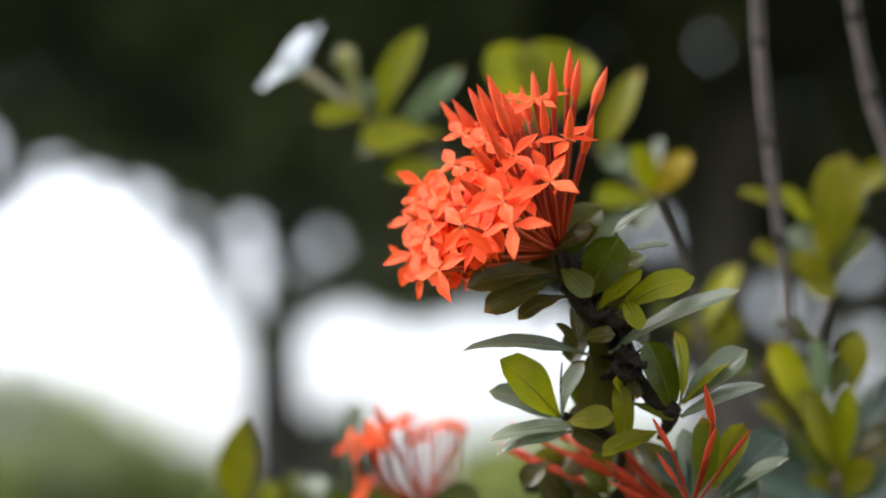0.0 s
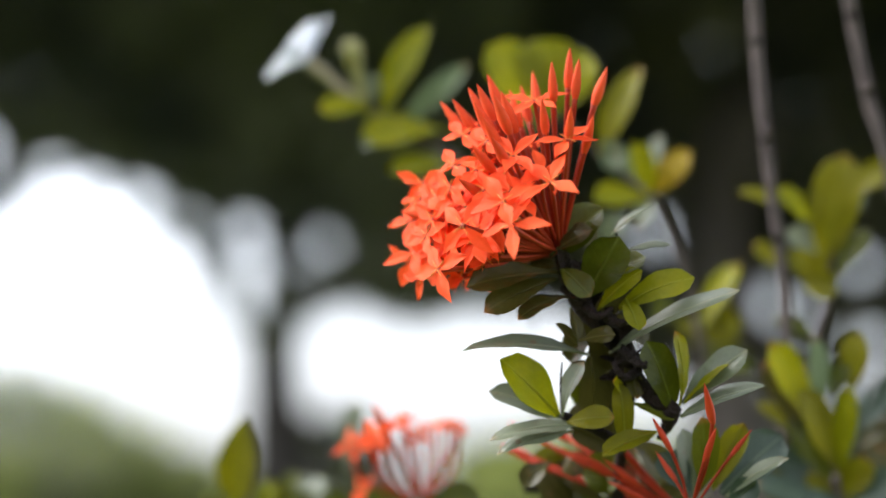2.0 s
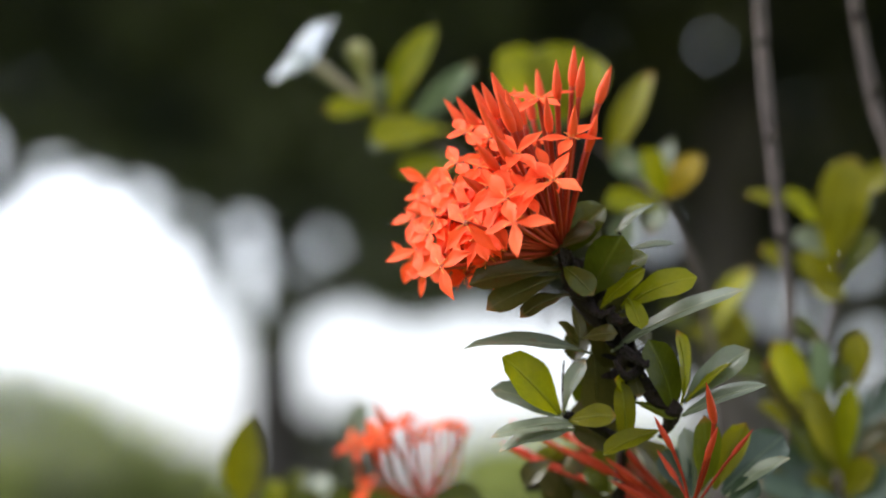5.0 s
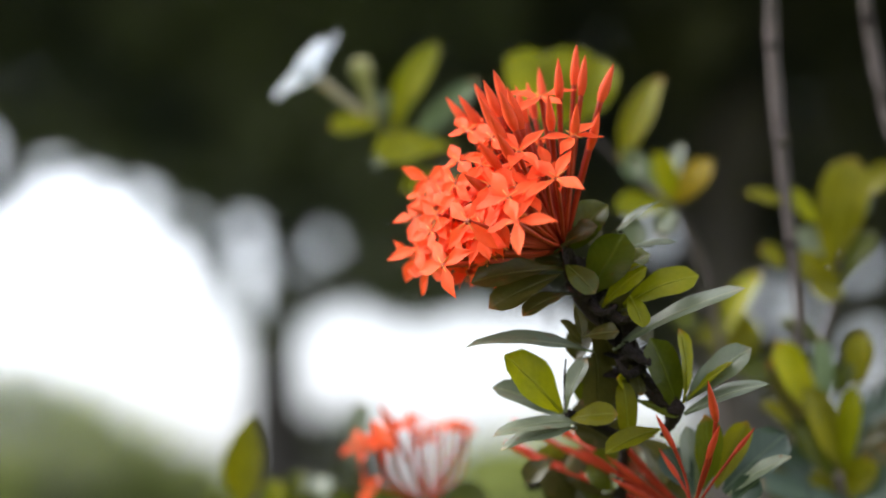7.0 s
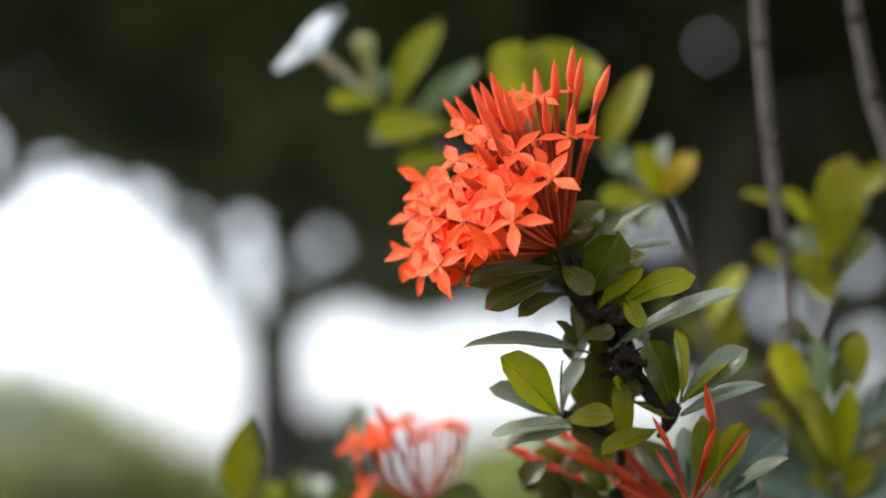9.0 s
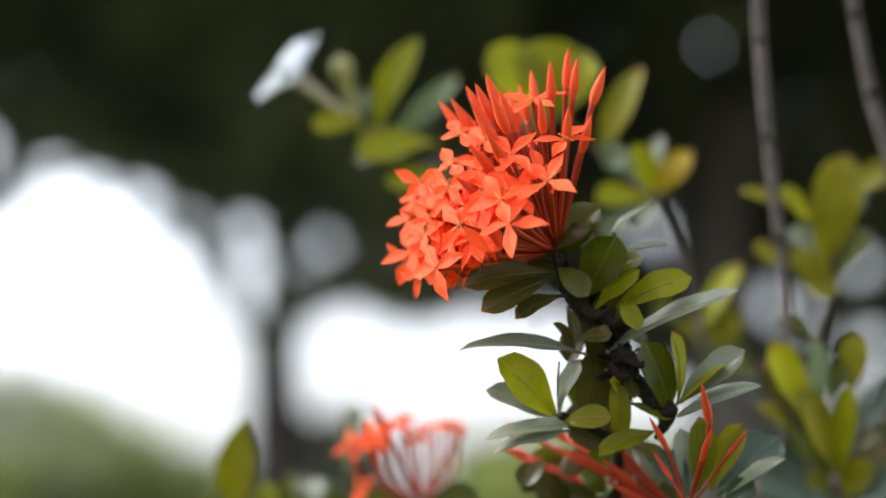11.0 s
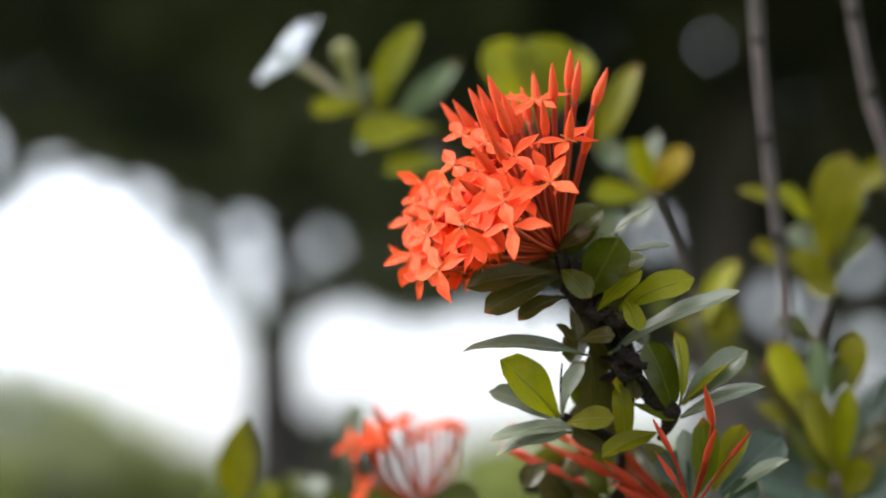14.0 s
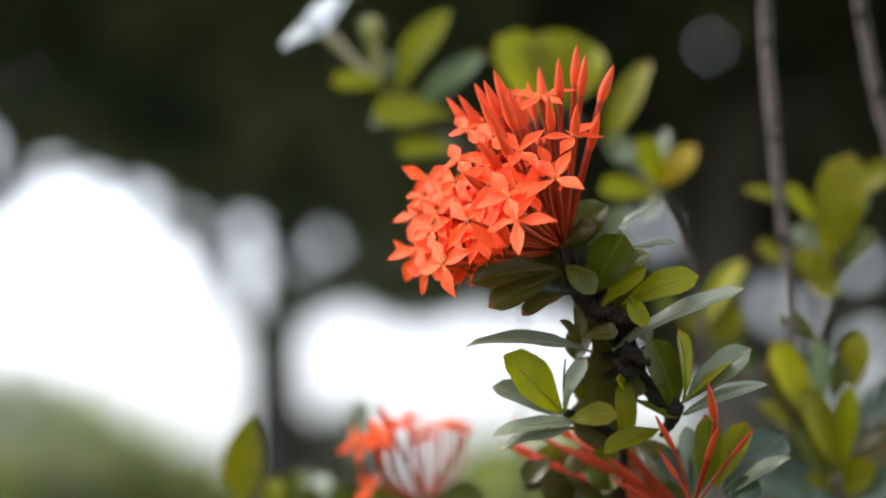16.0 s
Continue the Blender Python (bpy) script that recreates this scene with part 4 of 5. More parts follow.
bud(ixora, SIDE_HEAD, (-27.7, -2.8, 20.2), size=1.15, thin=0.72, shape=SHADED_BUD_SHAPE)
bud(ixora, SIDE_HEAD, (-20.8, 3.1, 21.4), size=1, thin=0.72, shape=SHADED_BUD_SHAPE)
bud(ixora, SIDE_HEAD, (-16.4, -0.2, 16.0), size=1, thin=0.72, shape=SHADED_BUD_SHAPE)
bud(ixora, SIDE_HEAD, (-24.4, -5.8, 12.6), size=1, thin=0.72, shape=SHADED_BUD_SHAPE)
bud(ixora, SIDE_HEAD, (-36.1, 0.8, 22.8), size=1.2, thin=0.72, shape=SHADED_BUD_SHAPE)
bud(ixora, SIDE_HEAD, (-31.3, 10.1, 28.7), size=0.95, thin=0.68, shape=SHADED_BUD_SHAPE)
bud(ixora, SIDE_HEAD, (-40.7, 8.7, 24.2), size=0.95, thin=0.68, shape=SHADED_BUD_SHAPE)
bud(ixora, SIDE_HEAD, (-52.0, 13.2, 21.3), size=1, thin=0.68, shape=SHADED_BUD_SHAPE)
bud(ixora, SIDE_HEAD, (-26.9, -6.0, 13.9), size=0.95, thin=0.68, shape=SHADED_BUD_SHAPE)
bud(ixora, SIDE_HEAD, (-43.7, 25.7, 32.8), shape=SHADED_BUD_SHAPE)
bud(ixora, SIDE_HEAD, (-54.4, 29.7, 32.8), shape=SHADED_BUD_SHAPE)
bud(ixora, SIDE_HEAD, (-57.2, 26.7, 25.7), shape=SHADED_BUD_SHAPE)

# dry dark scales and old leaf bases along the woody stem
dry = random.Random(8)
for k in range(40):
    t = k / 39
    foot = Vector(STEM_LOW).lerp(Vector(STEM_MID), min(1, t * 2)) if t < 0.5 else Vector(STEM_MID).lerp(Vector(STEM_TOP), t * 2 - 1)
    way = Vector((dry.uniform(-1, 1), dry.uniform(-1, 0.1), dry.uniform(-0.2, 1))).normalized()
    leaf(ixora, tuple(foot + way * 0.12), tuple(foot + way * dry.uniform(0.5, 1.15)), dry.uniform(0.25, 0.5), dry.uniform(0, 90), BARK, blunt=0.8)

# ---- the branch with the white flower ----
white_branch = thing("flowering_branch", (0.050, 0.700, 0.0), "thin branch with one white flower, a green bud and yellow-green leaves", "shrub")
stalk(white_branch, "stem", [(-2.75, 68.13, 84.97), (-1.79, 68.24, 84.17), (0.13, 68.55, 83.49), (2.07, 69.24, 81.71), (3.48, 70.05, 78.99), (3.79, 70.90, 76.03), (4.19, 72.09, 72.17), (5.04, 74.10, 65.59), (5.00, 70.00, -3.00)], [1.2, 1.4, 1.5, 1.2, 0.7, 0.45, 0.7, 1.5, 3.0], CANE, "thin grey-green stem")
leaf(white_branch, (-2.29, 68.00, 84.73), (-0.68, 67.20, 88.00), 1.25, 22, YOUNG, arch=0.25, blunt=0.75)
leaf(white_branch, (-1.62, 68.40, 84.33), (0.86, 68.20, 86.82), 1.0, 8, SAGE, arch=0.06, blunt=0.7)
leaf(white_branch, (0.13, 68.40, 84.27), (-3.04, 67.70, 83.84), 1.75, 40, YOUNG, arch=0.1)
leaf(white_branch, (-2.74, 67.92, 84.93), (-4.67, 67.30, 84.68), 1.19, 45, YOUNG, arch=0.1)
leaf(white_branch, (0.34, 68.84, 82.95), (-2.00, 68.46, 82.62), 1.28, 45, YOUNG)
leaf(white_branch, (-0.85, 69.29, 82.81), (0.34, 69.19, 83.62), 1.08, 20, PALE)
leaf(white_branch, (-2.01, 68.67, 84.22), (-3.07, 68.34, 83.45), 0.73, 40, PALE)
leaf(white_branch, (-3.07, 68.35, 84.92), (-2.54, 67.96, 86.24), 0.86, 30, PALE)
leaf(white_branch, (1.42, 69.39, 82.17), (0.13, 69.54, 81.10), 1.51, 30, GREEN)
leaf(white_branch, (2.07, 69.24, 81.71), (3.81, 69.51, 82.85), 1.29, 30, GREEN)

white_flower(white_branch)

# ---- the branch right behind the flower ----
back_branch = thing("leafy_branch", (0.100, 0.720, 0.0), "branch with whorls of yellow-green leaves on a thin grey stem", "shrub", "leafy branches")
stalk(back_branch, "stem", [(4.17, 66.47, 84.50), (6.11, 66.32, 82.47), (7.46, 65.63, 81.20), (8.23, 66.24, 79.95), (8.89, 66.90, 78.38), (9.57, 68.34, 75.81), (10.20, 70.66, 70.00), (10.00, 72.00, -3.00)], [0.7, 0.8, 1.2, 1.3, 1.4, 1.6, 2.2, 4.0], CANE, "thin grey stem")
leaf(back_branch, (3.97, 66.50, 84.30), (1.60, 65.72, 86.76), 2.44, 15, YOUNG, arch=0.1)
leaf(back_branch, (4.17, 66.38, 84.40), (5.15, 66.10, 86.70), 1.9, 5, YOUNG, arch=0.1)
leaf(back_branch, (4.16, 66.29, 84.25), (3.56, 66.30, 87.21), 2.49, 15, YOUNG, arch=0.1)
leaf(back_branch, (5.67, 66.00, 82.87), (7.19, 65.20, 85.83), 1.22, 28, MELLOW, arch=0.1, blunt=0.7)
leaf(back_branch, (7.46, 65.63, 81.20), (6.74, 64.73, 82.95), 1.02, 20, YOUNG)
leaf(back_branch, (7.50, 65.63, 81.20), (8.84, 64.78, 82.67), 1.13, 25, YELLOWING)
leaf(back_branch, (7.48, 65.85, 81.23), (7.88, 65.74, 83.48), 0.82, 55, PALE)
leaf(back_branch, (7.46, 65.66, 81.06), (5.33, 65.01, 80.99), 1.18, 40, YOUNG)
leaf(back_branch, (7.56, 65.64, 81.10), (6.93, 64.73, 79.93), 0.81, 40, PALE)
leaf(back_branch, (5.91, 65.69, 79.26), (6.22, 65.08, 80.55), 1.05, 20, PALE)
leaf(back_branch, (6.07, 65.88, 82.49), (6.42, 65.17, 82.98), 1.22, 20, PALE)
leaf(back_branch, (9.39, 69.35, 76.32), (11.22, 69.37, 79.23), 1.11, 35, YOUNG)
leaf(back_branch, (8.65, 69.28, 76.75), (11.28, 69.49, 76.88), 1.62, 15, MELLOW, arch=0.1)
leaf(back_branch, (9.39, 69.38, 76.12), (10.41, 69.56, 77.85), 1.50, 15, MELLOW)
leaf(back_branch, (8.83, 69.02, 77.15), (7.75, 68.74, 77.54), 1.06, 20, GREEN)
leaf(back_branch, (9.74, 69.61, 75.93), (11.63, 69.51, 75.17), 1.28, 30, GREEN)
leaf(back_branch, (4.17, 66.50, 84.30), (2.69, 65.71, 83.71), 1.24, 40, GREEN)
leaf(back_branch, (7.05, 66.50, 81.91), (5.82, 66.20, 83.03), 1.05, 20, SAGE)

# ---- the bare canes ----
near_cane = thing("bare_cane", (0.115, 0.690, 0.0), "bare grey-brown upright cane rising between leafy branches", "plant stem", "bare canes")
stalk(near_cane, "stem", [(10.07, 60.02, 91.98), (10.55, 61.14, 88.37), (10.81, 61.96, 85.40), (11.12, 62.37, 82.51), (11.43, 62.72, 80.01), (11.78, 63.24, 77.73), (11.97, 63.97, 75.44), (12.15, 66.14, 70.00), (11.50, 69.00, -3.00)], [1.9, 2.1, 2.2, 2.2, 2.0, 1.8, 1.8, 2.2, 4.0], CANE, "")
stalk(near_cane, "twig", [(11.12, 62.37, 82.51), (11.17, 61.93, 82.70), (11.17, 61.52, 82.78)], [1.6, 1.0, 0.5], CANE, "")

# ---- the second cane ----
far_cane = thing("bare_cane", (0.200, 0.690, 0.0), "bare grey-brown leaning cane beside another cane", "plant stem", "bare canes")
stalk(far_cane, "stem", [(12.65, 60.50, 92.16), (13.75, 61.62, 88.51), (14.29, 62.34, 86.30), (14.76, 62.64, 84.17), (15.40, 62.94, 82.03), (16.08, 63.52, 79.34), (16.73, 64.41, 75.88), (17.30, 66.65, 70.00), (20.00, 69.00, -3.00)], [1.9, 2.0, 2.1, 2.1, 2.1, 2.1, 2.0, 2.4, 4.0], CANE, "")
stalk(far_cane, "twig", [(14.62, 62.64, 84.17), (14.70, 62.09, 84.44), (14.69, 61.77, 84.56)], [1.6, 1.0, 0.5], CANE, "")


def cane_node(parent, a, b, thick):
    """A ring scar on a cane, between two places on its middle line."""
    m = tuple((a[i] + b[i]) / 2 for i in range(3))
    stalk(parent, "node", [a, m, b], [thick * 0.9, thick * 1.14, thick * 0.9], BARK, "dark ring scar", 10, 0.3)


cane_node(near_cane, (10.76, 61.79, 86.02), (10.78, 61.86, 85.78), 2.15)
cane_node(near_cane, (11.10, 62.34, 82.72), (11.12, 62.37, 82.48), 2.15)
cane_node(near_cane, (11.54, 62.88, 79.32), (11.57, 62.93, 79.08), 2.15)
cane_node(far_cane, (14.11, 62.11, 87.02), (14.17, 62.18, 86.78), 2.10)
cane_node(far_cane, (14.73, 62.62, 84.32), (14.79, 62.65, 84.08), 2.10)
cane_node(far_cane, (15.50, 63.03, 81.62), (15.56, 63.08, 81.38), 2.10)

# ---- the leafy branch by the canes ----
side_branch = thing("leafy_branch", (0.150, 0.700, 0.0), "branch with a whorl of broad yellow-green leaves by bare canes", "shrub", "leafy branches")
stalk(side_branch, "stem", [(13.82, 64.99, 80.37), (13.96, 65.52, 78.00), (13.50, 65.98, 76.22), (13.21, 66.89, 74.05), (13.24, 68.67, 70.00), (15.00, 70.00, -3.00)], [1.0, 1.3, 1.6, 1.8, 2.2, 4.0], CANE, "")
leaf(side_branch, (13.62, 65.44, 78.61), (14.34, 64.49, 82.49), 1.81, 12, MELLOW, arch=0.1)
leaf(side_branch, (13.16, 65.22, 80.17), (11.81, 64.67, 81.18), 1.05, 30, YOUNG)
leaf(side_branch, (12.07, 64.74, 80.70), (10.46, 64.30, 80.99), 0.88, 42, MELLOW)
leaf(side_branch, (14.57, 65.10, 81.01), (15.99, 64.54, 82.13), 1.05, 35, MELLOW)
leaf(side_branch, (13.70, 65.57, 77.70), (12.17, 64.78, 78.96), 1.17, 25, MELLOW)
leaf(side_branch, (14.06, 65.38, 77.58), (12.80, 64.70, 78.14), 1.24, 15, MELLOW)
leaf(side_branch, (13.90, 65.54, 77.90), (15.18, 64.86, 79.85), 0.89, 45, GREEN)
leaf(side_branch, (13.46, 65.38, 79.01), (12.48, 65.65, 79.97), 1.05, 25, PALE)
leaf(side_branch, (12.04, 65.64, 78.63), (11.13, 65.34, 79.31), 0.93, 30, MELLOW)
leaf(side_branch, (14.35, 65.64, 80.07), (14.85, 65.83, 81.54), 1.22, 20, PALE)
leaf(side_branch, (13.34, 66.20, 76.04), (12.03, 66.49, 76.89), 0.82, 40, GREEN)

# ---- the young shoots low by the ixora ----
low_shoots = thing("leafy_branch", (0.130, 0.600, 0.0), "low shoots with upright yellow-green and blue-green leaves", "shrub", "leafy branches")
stalk(low_shoots, "stem", [(13.26, 62.89, 71.10), (13.49, 63.56, 69.43), (13.73, 64.67, 66.14), (13.00, 60.00, -3.00)], [1.4, 1.6, 2.0, 4.0], CANE, "")
stalk(low_shoots, "twig", [(13.88, 62.94, 73.81), (13.78, 63.15, 72.29), (13.51, 63.53, 69.62)], [0.9, 1.1, 1.4], CANE, "")
leaf(low_shoots, (12.46, 62.63, 72.94), (10.97, 61.82, 75.53), 1.25, 20, YOUNG, arch=0.08)
leaf(low_shoots, (12.39, 62.93, 72.28), (10.90, 62.56, 74.94), 1.16, 20, OLIVE, arch=0.1)
leaf(low_shoots, (12.78, 63.02, 73.24), (12.69, 62.87, 75.85), 0.89, 22, SAGE)
leaf(low_shoots, (13.36, 62.43, 71.22), (11.94, 61.61, 73.95), 1.33, 15, MELLOW, arch=0.1)
leaf(low_shoots, (13.32, 62.21, 71.22), (13.48, 61.17, 74.01), 0.79, 20, YOUNG, arch=0.08)
leaf(low_shoots, (13.67, 62.62, 71.41), (14.34, 62.25, 74.07), 0.42, 30, TEAL, arch=0.05)
leaf(low_shoots, (13.93, 62.91, 74.01), (14.07, 62.64, 75.95), 0.96, 20, MELLOW)
leaf(low_shoots, (13.36, 62.94, 73.81), (13.63, 62.78, 74.96), 0.66, 20, GREEN)
leaf(low_shoots, (14.40, 63.09, 72.67), (15.47, 63.07, 74.44), 0.77, 25, TEAL, arch=0.03)
leaf(low_shoots, (13.59, 62.56, 70.28), (14.06, 61.92, 71.75), 1.06, 20, MELLOW)
leaf(low_shoots, (12.47, 63.40, 72.11), (10.70, 63.19, 73.55), 0.89, 40, MELLOW)
leaf(low_shoots, (13.07, 62.68, 70.94), (11.58, 62.62, 72.99), 1.14, 20, GREEN)
leaf(low_shoots, (13.17, 62.38, 70.00), (10.26, 61.84, 70.78), 1.24, 50, TEAL)
leaf(low_shoots, (13.54, 62.41, 69.82), (15.33, 61.79, 71.11), 1.32, 35, TEAL)
leaf(low_shoots, (12.63, 63.40, 70.57), (11.32, 63.41, 72.01), 1.08, 30, TEAL)
leaf(low_shoots, (13.15, 63.20, 70.38), (12.25, 62.89, 71.10), 0.77, 30, MELLOW)
leaf(low_shoots, (14.17, 63.64, 71.92), (15.09, 63.68, 73.18), 1.17, 30, OLIVE)
leaf(low_shoots, (12.02, 64.35, 70.00), (12.80, 64.13, 71.54), 1.17, 20, OLIVE)
leaf(low_shoots, (13.04, 64.51, 70.39), (14.12, 64.65, 72.54), 1.57, 20, OLIVE)
leaf(low_shoots, (14.35, 63.04, 70.00), (14.97, 63.18, 72.10), 1.23, 20, OLIVE)
leaf(low_shoots, (11.71, 64.78, 70.00), (10.96, 64.72, 71.95), 1.58, 20, OLIVE)
leaf(low_shoots, (13.50, 62.16, 70.00), (11.94, 61.91, 70.26), 1.06, 50, TEAL)
leaf(low_shoots, (14.41, 64.45, 70.78), (15.29, 64.62, 72.73), 1.57, 20, OLIVE)
leaf(low_shoots, (12.88, 64.51, 71.94), (12.18, 64.72, 73.52), 1.38, 20, OLIVE)

# ---- the far ixora cluster ----
far_ixora = thing("ixora_shrub", (0.000, 0.640, 0.0), "ixora shrub with a sparse cup of orange florets on long tubes", "flowering shrub")
stalk(far_ixora, "stem", [(-0.69, 63.88, 70.21), (-0.66, 64.05, 69.39), (-0.47, 65.22, 66.12), (0.00, 64.00, -3.00)], [1.6, 2.0, 2.6, 5.0], BARK, "")
leaf(far_ixora, (-0.76, 63.91, 70.00), (-2.79, 63.92, 69.91), 1.55, 30, GREEN)
leaf(far_ixora, (-0.66, 63.91, 70.00), (1.48, 63.89, 70.19), 1.55, 30, GREEN)
FAR_HEAD = (-0.69, 63.88, 70.31)
floret(far_ixora, FAR_HEAD, (-15.2, -10.8, 21.9), 40, face=(-0.2, -1.0, 0.2), size=0.84, cup=0.36, thin=0.82)
floret(far_ixora, FAR_HEAD, (-16.5, -6.6, 19.0), 10, face=(-0.4, -1.0, 0.0), size=0.77, cup=0.36, thin=0.82)
floret(far_ixora, FAR_HEAD, (-24.5, -2.8, 19.2), 30, face=(-0.6, -0.8, 0.2), size=0.77, cup=0.36, thin=0.82)
floret(far_ixora, FAR_HEAD, (-11.5, 2.3, 24.0), 20, face=(-0.4, -0.6, 0.8), size=0.63, cup=0.36, thin=0.82)
floret(far_ixora, FAR_HEAD, (-6.3, -0.1, 27.4), 20, face=(-0.5, -0.9, 0.6), size=0.53, cup=0.36, thin=0.74)
floret(far_ixora, FAR_HEAD, (-1.2, -1.4, 22.3), 60, face=(0.3, -1.0, 0.3), size=0.53, cup=0.36, thin=0.74)
floret(far_ixora, FAR_HEAD, (4.4, -3.7, 25.6), 10, face=(-0.2, -0.6, 1), size=0.51, cup=0.36, thin=0.74)
floret(far_ixora, FAR_HEAD, (10.2, -1.8, 25.7), 30, face=(0.5, -0.8, 0.7), size=0.53, cup=0.36, thin=0.74)
floret(far_ixora, FAR_HEAD, (13.1, 2.1, 25.6), 60, face=(0.6, -0.3, 0.8), size=0.51, cup=0.36, thin=0.74)
floret(far_ixora, FAR_HEAD, (7.3, 5.8, 26.5), 60, face=(0, 0, 1), size=0.47, cup=0.36, thin=0.74)
floret(far_ixora, FAR_HEAD, (2.2, 9.8, 25.9), 60, face=(0, 0, 1), size=0.47, cup=0.36, thin=0.74)
floret(far_ixora, FAR_HEAD, (-20.3, 9.0, 3.1), 30, face=(-0.8, -0.6, 0), size=0.80, cup=0.36, thin=0.82)
bud(far_ixora, FAR_HEAD, (-16.4, -10.4, 32.6), size=0.98)
bud(far_ixora, FAR_HEAD, (-7.0, -0.5, 31.0), size=0.90)
bud(far_ixora, FAR_HEAD, (16.3, -1.7, 25.5), size=0.54, thin=0.5)
bud(far_ixora, FAR_HEAD, (15.1, -7.8, 26.6), size=0.54, thin=0.4)

# ---- the low tips by the far cluster ----
leaf_tips = thing("leafy_branch", (-0.060, 0.700, 0.0), "low branch with an upright pointed yellow-green leaf", "shrub", "leafy branches")
stalk(leaf_tips, "stem", [(-7.11, 69.19, 69.90), (-6.62, 69.75, 68.75), (-6.26, 70.78, 65.79), (-6.00, 70.00, -3.00)], [1.4, 1.6, 2.2, 4.0], CANE, "")
leaf(leaf_tips, (-7.63, 69.20, 69.90), (-7.32, 68.30, 73.35), 1.62, 18, MELLOW, arch=0.08, blunt=0.95)
leaf(leaf_tips, (-6.62, 69.64, 69.58), (-6.37, 69.43, 71.04), 1.05, 25, YOUNG)
leaf(leaf_tips, (-5.92, 70.07, 69.37), (-5.58, 69.98, 71.43), 0.85, 30, GREEN)
leaf(leaf_tips, (-4.77, 70.27, 69.37), (-4.67, 70.41, 71.23), 1.07, 30, PALE)
leaf(leaf_tips, (-3.92, 70.29, 69.26), (-4.23, 70.06, 70.84), 1.06, 25, GREEN)
leaf(leaf_tips, (-5.16, 69.90, 69.16), (-5.59, 69.69, 70.63), 1.27, 20, GREEN)
leaf(leaf_tips, (-8.10, 69.67, 69.37), (-9.02, 70.09, 70.63), 1.06, 20, GREEN)
leaf(leaf_tips, (-3.68, 73.00, 71.54), (-3.33, 72.60, 74.22), 0.95, 20, PALE)
leaf(leaf_tips, (-4.89, 72.00, 70.00), (-5.54, 71.80, 71.30), 0.8, 25, PALE)


# ---- the breeze ----
def sway(ob, pivot, rows):
    """Rocks a branch: seconds, shift across and up in millimetres, and lean in degrees about the pivot."""
    p, base = Vector(pivot) / 100, Matrix.Translation(ob.location)
    walk(ob, [(t, Matrix.Translation(p + Vector((dx, 0, dz)) / 1000) @ pose(0, 0, 0, 0, lean, 0) @ Matrix.Translation(-p) @ base) for t, dx, dz, lean in rows])


